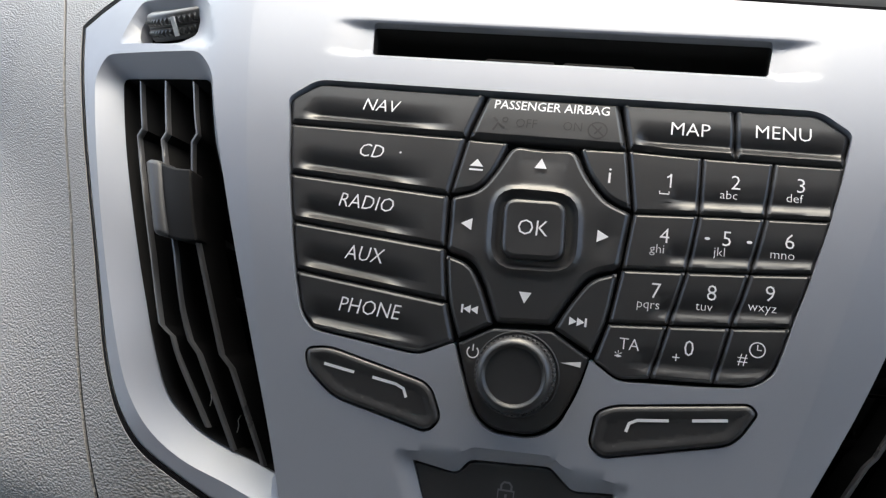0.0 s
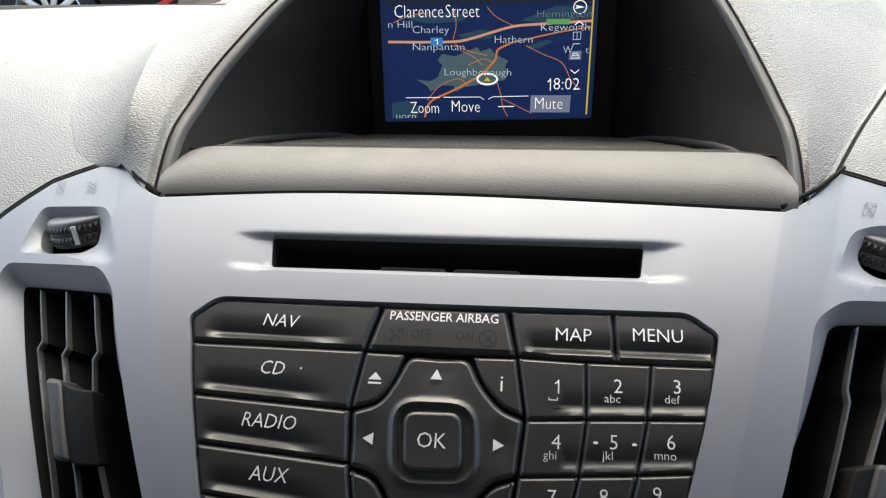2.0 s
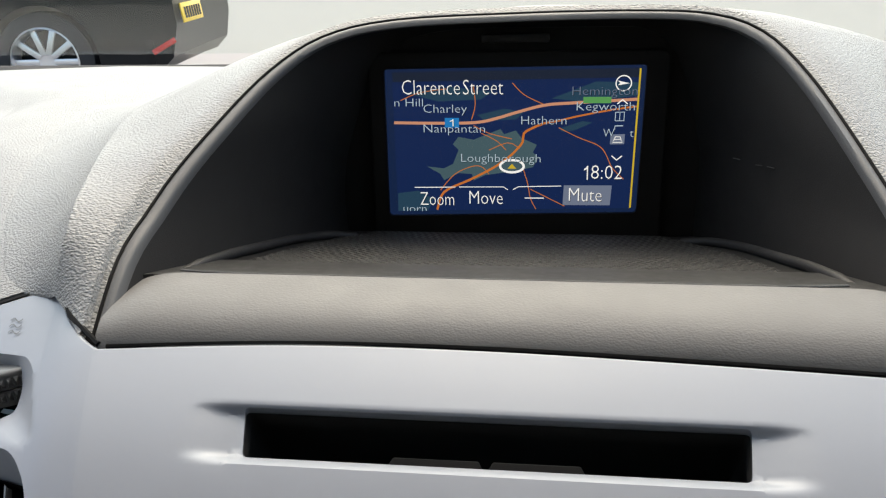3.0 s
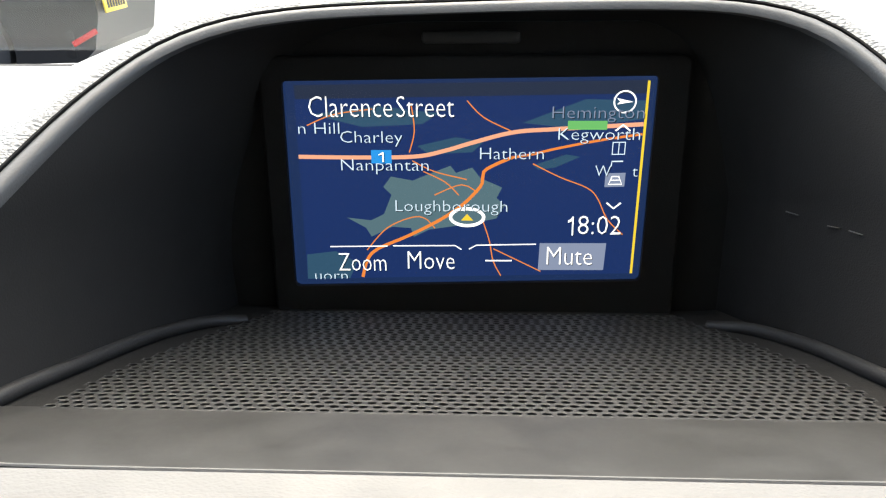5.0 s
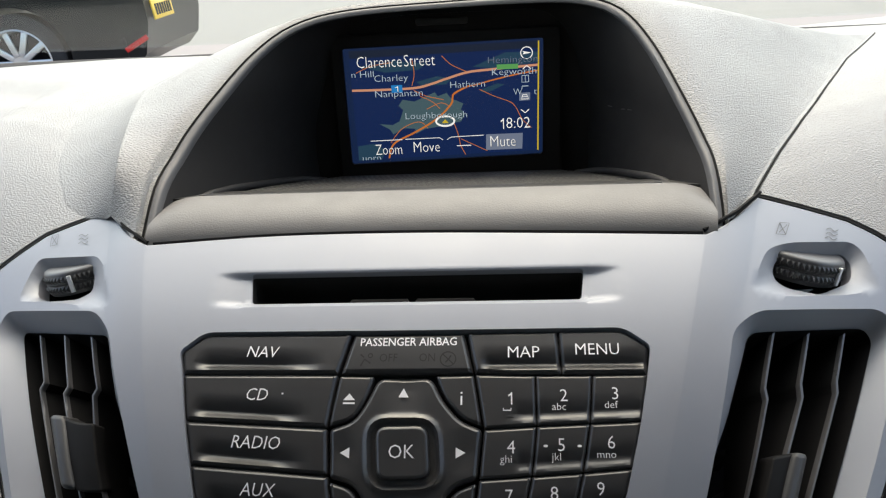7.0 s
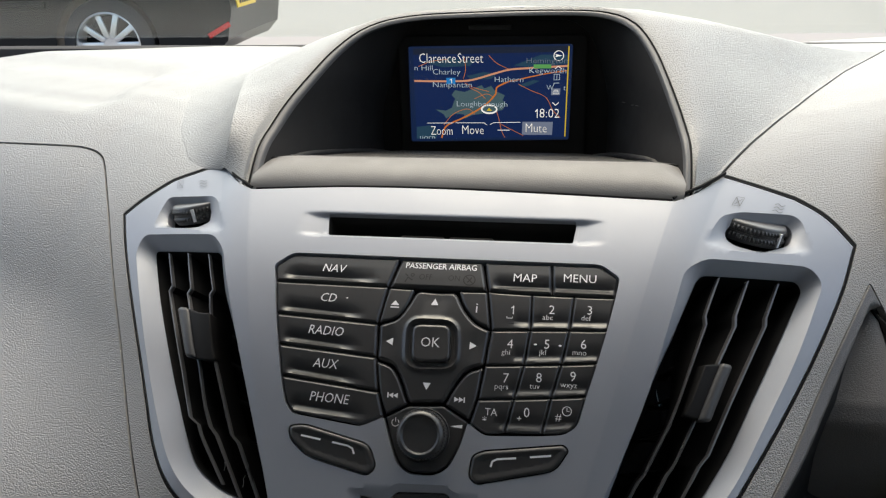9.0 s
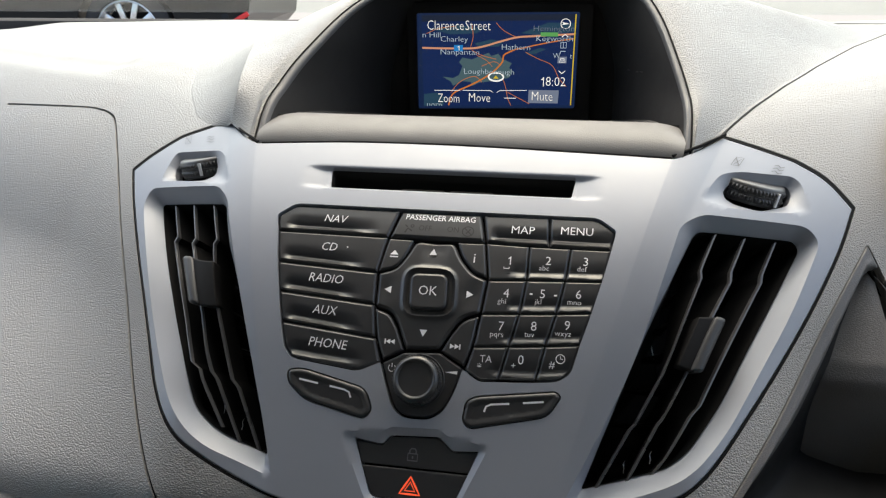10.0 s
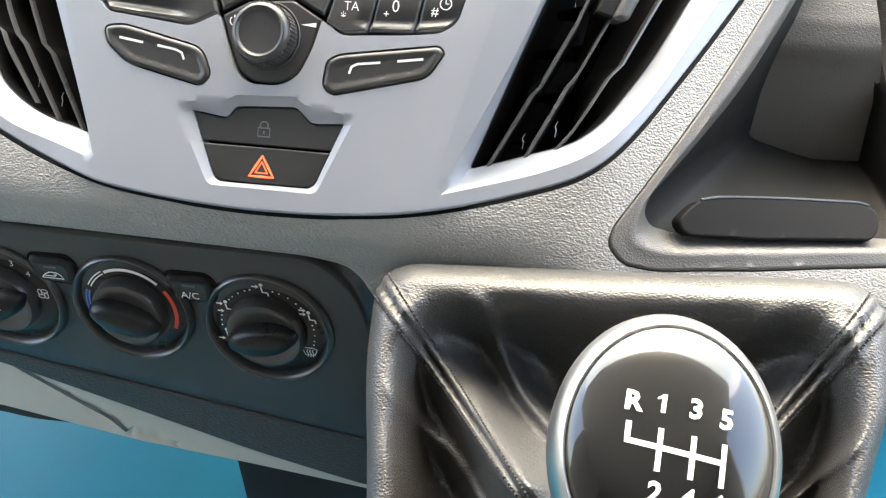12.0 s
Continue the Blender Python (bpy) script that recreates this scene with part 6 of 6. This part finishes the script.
part("socket_rim", moved(lathe([(0.0205, 0), (0.0205, 0.006), (0.0195, 0.0075), (0.0182, 0.0075), (0.0175, 0.006)], 56), sm), M["chrome"], socket, "thin chrome rim")
part("cap", moved(lathe([(0.018, 0.004), (0.0178, 0.007), (0.016, 0.008), (0, 0.0082)], 48), sm), M["button"], socket, "black cap")
f = text_flat("12V", 9.0)
part("cap_word", ([(p[0] / 1000, -0.0086, p[1] / 1000) for p in f[0]], f[1]), M["print"], socket, smooth=False)
part("cap_pull", moved(block(0.008, 0.004, 0.003, 0.001), Matrix.Translation((0, -0.008, 0.019))), M["chrome"], socket)

# pale trim below the heater panel
trim = thing("lower_trim", "pale grey plastic trim edge under the heater panel", "trim panel", at=(-0.1, HY + 0.004, 0.98))


def on_trim(p, h):
    p = np.asarray(p, float)
    h = np.broadcast_to(np.asarray(h, float), p.shape[:-1])
    return np.stack([p[..., 0] / 1000 + 0.1, -h / 1000, p[..., 1] / 1000 - 0.98], -1)


trim_joint = groove([(-181, 1004), (-143, 977), (-130, 968), (-122, 958), (-90, 949)], 1.0)
part("trim_face", plate(rounded([(-420, 1060), (-190, 1015), (-30, 965), (30, 950), (32, 934), (-41, 942), (-115, 949), (-200, 964), (-420, 985)], 2, 4), (), 1.0, 12, 0.5, 8, lambda p: np.where(inside(trim_joint, p), -1.6, 0.0), [trim_joint], place=on_trim), M["wedge"], trim, "", 50)

part("trim_joint", printed(stroke(smooth_line([(-181, 1004), (-143, 977), (-130, 968), (-121, 957)], 3), 3.6), 0, 0, 0.8, 0, on_trim), M["cubby"], trim, "dark diagonal joint", smooth=False)

# black strip stands for the shade beneath the trim's lower edge
part("shadow_strip", plate(rounded([(-420, 986), (-200, 966), (-140, 956), (-160, 949.5), (-188, 948), (-212, 951), (-420, 967)], [1, 5, 1, 6, 8, 8, 1], 4), (), 1.0, 6, -5, 8, place=on_trim), M["tyre"], trim, "black strip for the shadow gap under the trim", 50)

# ---- centre console under the gear lever ----
console = thing("console_column", "dark plastic console column under the gear lever", "console", at=(0.16, -0.12, FLOOR))
part("column", moved(block(0.13, 0.16, 0.31, 0.02), Matrix.Translation((0.0, -0.02, 0.165))), M["heater"], console)
part("bracket", moved(block(0.17, 0.03, 0.23, 0.01), Matrix.Translation((-0.20, 0.2, 0.115))), M["tyre"], console, "black bracket under the dash")

# ---- gaiter and gear lever ----
GC = Vector((0.158, -0.083, 1.138))
GX, GY = Vector((1, -0.05, 0.05)).normalized(), Vector((0, -0.84, -0.54))
GZ = (GX.cross(GY) * -1).normalized()
gaiter = thing("gear_gaiter", "creased black leather gear lever gaiter with stitched corners", "gaiter", at=tuple(GC))
collar = rounded([(-102, -2), (89, -13), (93, 25), (74, 95), (60, 230), (-75, 230), (-89, 95), (-100, 40)], [46, 44, 12, 25, 30, 30, 25, 12], 1.4) / 1000
neck_c = np.array((0.0, 0.115))
CORNERS = [int(np.argmin(np.linalg.norm(collar - np.array(q), axis=1))) for q in ((-0.0895, 0.0105), (0.0795, 0.0005), (0.066, 0.19), (-0.080, 0.19))]
SECTION = smooth_line([(1.06, -0.060), (1.055, -0.025), (1.035, -0.007), (1.0, 0.004), (0.965, 0.0110), (0.93, 0.0152), (0.90, 0.0168), (0.872, 0.0158), (0.848, 0.0118), (0.828, 0.003), (0.812, -0.006), (0.80, -0.013), (0.78, -0.0185), (0.74, -0.0215), (0.67, -0.0215), (0.57, -0.013), (0.47, 0.001), (0.37, 0.020), (0.28, 0.037), (0.20, 0.052)], 0.010)


def drape(i, shrink):
    """How the leather stands over its section: ridges along the corner seams, sagging panels and loose folds between them."""
    n = len(collar)
    inner = min(max((0.90 - shrink) / 0.12, 0.0), 1.0)
    inner = inner * inner * (3 - 2 * inner) * min(max((shrink - 0.19) / 0.1, 0.0), 1.0)
    z = 0.0
    for c in CORNERS:
        d = min((i - c) % n, (c - i) % n) * 0.0014 * shrink
        z += 0.022 * math.exp(-(d / 0.0125) ** 2) * inner
        if shrink < 1.02:
            z += (0.0020 * math.exp(-((d - 0.0030) / 0.0022) ** 2) - 0.0030 * math.exp(-(d / 0.0013) ** 2) - 0.0014 * math.exp(-((d - 0.0064 * shrink) / 0.0014) ** 2)) * (0.5 + 0.5 * inner)
        side = (i - c) % n < n / 2
        for at, wide, high in ((0.027, 0.0045, 0.011 if side else 0.006), (0.043, 0.009, -0.011 if side else -0.006)):
            sway = at + 0.005 * math.sin(7 * shrink + c) + (0.004 if side else 0.0)
            z += high * math.exp(-((d - sway) / wide) ** 2) * inner
    p = neck_c + (collar[i] - neck_c) * shrink
    q = Vector((float(p[0]), float(p[1]), 0.0))
    z += inner * (0.0040 * noise.noise(q * 24 + Vector((3, 1, 0))) + 0.0016 * noise.noise(q * 70) + 0.0007 * noise.noise(q * 200))
    near = min(min((i - c) % n, (c - i) % n) for c in CORNERS) * 0.0014
    z += 0.0006 * noise.noise(q * 60) * (shrink < 1.03) + 0.0006 * math.sin(shrink * 230) * math.exp(-(near / 0.007) ** 2) * (shrink < 1.0)
    return z


g_rings = []
for shrink, hh in SECTION:
    g_rings.append([GC + GX * float(q[0]) + GY * float(q[1]) + GZ * (float(hh) + drape(i, float(shrink))) for i, q in enumerate(neck_c + (collar - neck_c) * shrink)])
ginv = Matrix.Translation(-gaiter.location)
part("leather_skirt", moved(loft(g_rings, True), ginv), M["leather"], gaiter, "", 80)
k0 = int(np.argmin(np.abs(SECTION[:, 0] - 1.02)))
for c in CORNERS:
    for di in (-1, 1):
        at = (c + di * 4) % len(collar)
        line = [r[at] + GZ * 0.0002 for r in g_rings[k0:-4]]
        st = []
        run = 0.0
        for a, b in zip(line, line[1:]):
            n = max(1, round((b - a).length / 0.0032))
            for k in range(n):
                p, q = a.lerp(b, (k + 0.18) / n), a.lerp(b, (k + 0.82) / n)
                st.append(tube([p, (p + q) / 2 + GZ * 0.0008, q], 0.00045, 5))
        part("stitching", moved(join(*st), ginv), M["stitch"], gaiter, "row of black stitches")

KC = Vector((0.1570, -0.2135, 1.2023))
knob_t = thing("gear_lever", "gear lever with a silver knob and gloss black shift pattern cap", "gear lever", at=tuple(KC))
KZ = Vector((0.05, -0.60, 0.80)).normalized()
KY = (Vector((0.0, 0.80, 0.60)) - KZ * KZ.dot(Vector((0.0, 0.80, 0.60)))).normalized()
KX = KY.cross(KZ)
km = Matrix((KX, KY, KZ)).transposed().to_4x4() @ Matrix.Scale(0.935, 4)
shell = lathe([(0.010, -0.036), (0.016, -0.030), (0.0225, -0.018), (0.0258, -0.007), (0.0267, -0.001), (0.0268, 0.003), (0.0264, 0.0062), (0.0256, 0.0085), (0.0246, 0.0102), (0.0236, 0.0112), (0.0231, 0.0110)], 72, 1.0, 1.22)
part("knob_shell", moved(shell, km), M["chrome"], knob_t, "satin silver shell", 60)
part("knob_cap", moved(lathe([(0.0233, 0.0100), (0.0231, 0.0110), (0.0224, 0.0119), (0.0210, 0.0130), (0.018, 0.0148), (0.0135, 0.0168), (0.0095, 0.0178), (0.005, 0.0184), (0.0, 0.0186)], 72, 1.0, 1.22), km), M["gloss"], knob_t, "gloss black domed cap", 70)
part("lever", moved(tube([(0, 0, -0.03), (0, 0.006, -0.075)], 0.012, 16), km), M["leather"], knob_t)


def on_cap(p, h):
    p = np.asarray(p, float)
    r = np.hypot(p[..., 0], p[..., 1] / 1.22)
    z = np.interp(r, (0, 5, 9.5, 13.5, 18, 21, 22.4), (18.6, 18.4, 17.8, 16.8, 14.8, 13.0, 11.9)) + h
    q = np.stack([p[..., 0] * 1.03 - 0.2, p[..., 1] * 1.03 - 0.3, z], -1) / 1000
    return np.array([tuple(km @ Vector(v)) for v in q])


GXS = (-8.8, -1.9, 5.0, 11.8)
for s, x, y in (("R", -9.0, 9.2), ("1", -2.6, 9.4), ("3", 4.2, 8.9), ("5", 10.8, 7.6), ("2", -3.4, -9.2), ("4", 3.4, -9.8), ("6", 9.8, -10.2)):
    part("gear_numeral", printed(text_flat(s, 5.8, 1.05, bold=0.22), x, y, 0.35, -5, on_cap), M["print"], knob_t, "white numeral", smooth=False)
bars = [stroke(np.linspace((-9.6, 5.0), (-9.8, 1.0), 4), 1.2), stroke(np.linspace((-10.3, 1.0), (10.6, -1.4), 14), 1.2)]
for x, dy in ((-3.0, 0.2), (3.9, -0.6), (10.4, -1.4)):
    bars.append(stroke(np.linspace((x + 0.1, 4.0 + dy), (x - 0.3, -5.0 + dy), 8), 1.2))
part("shift_pattern", join(*[printed(b, 0, 0, 0.35, 0, on_cap) for b in bars]), M["print"], knob_t, "white shift pattern lines", smooth=False)
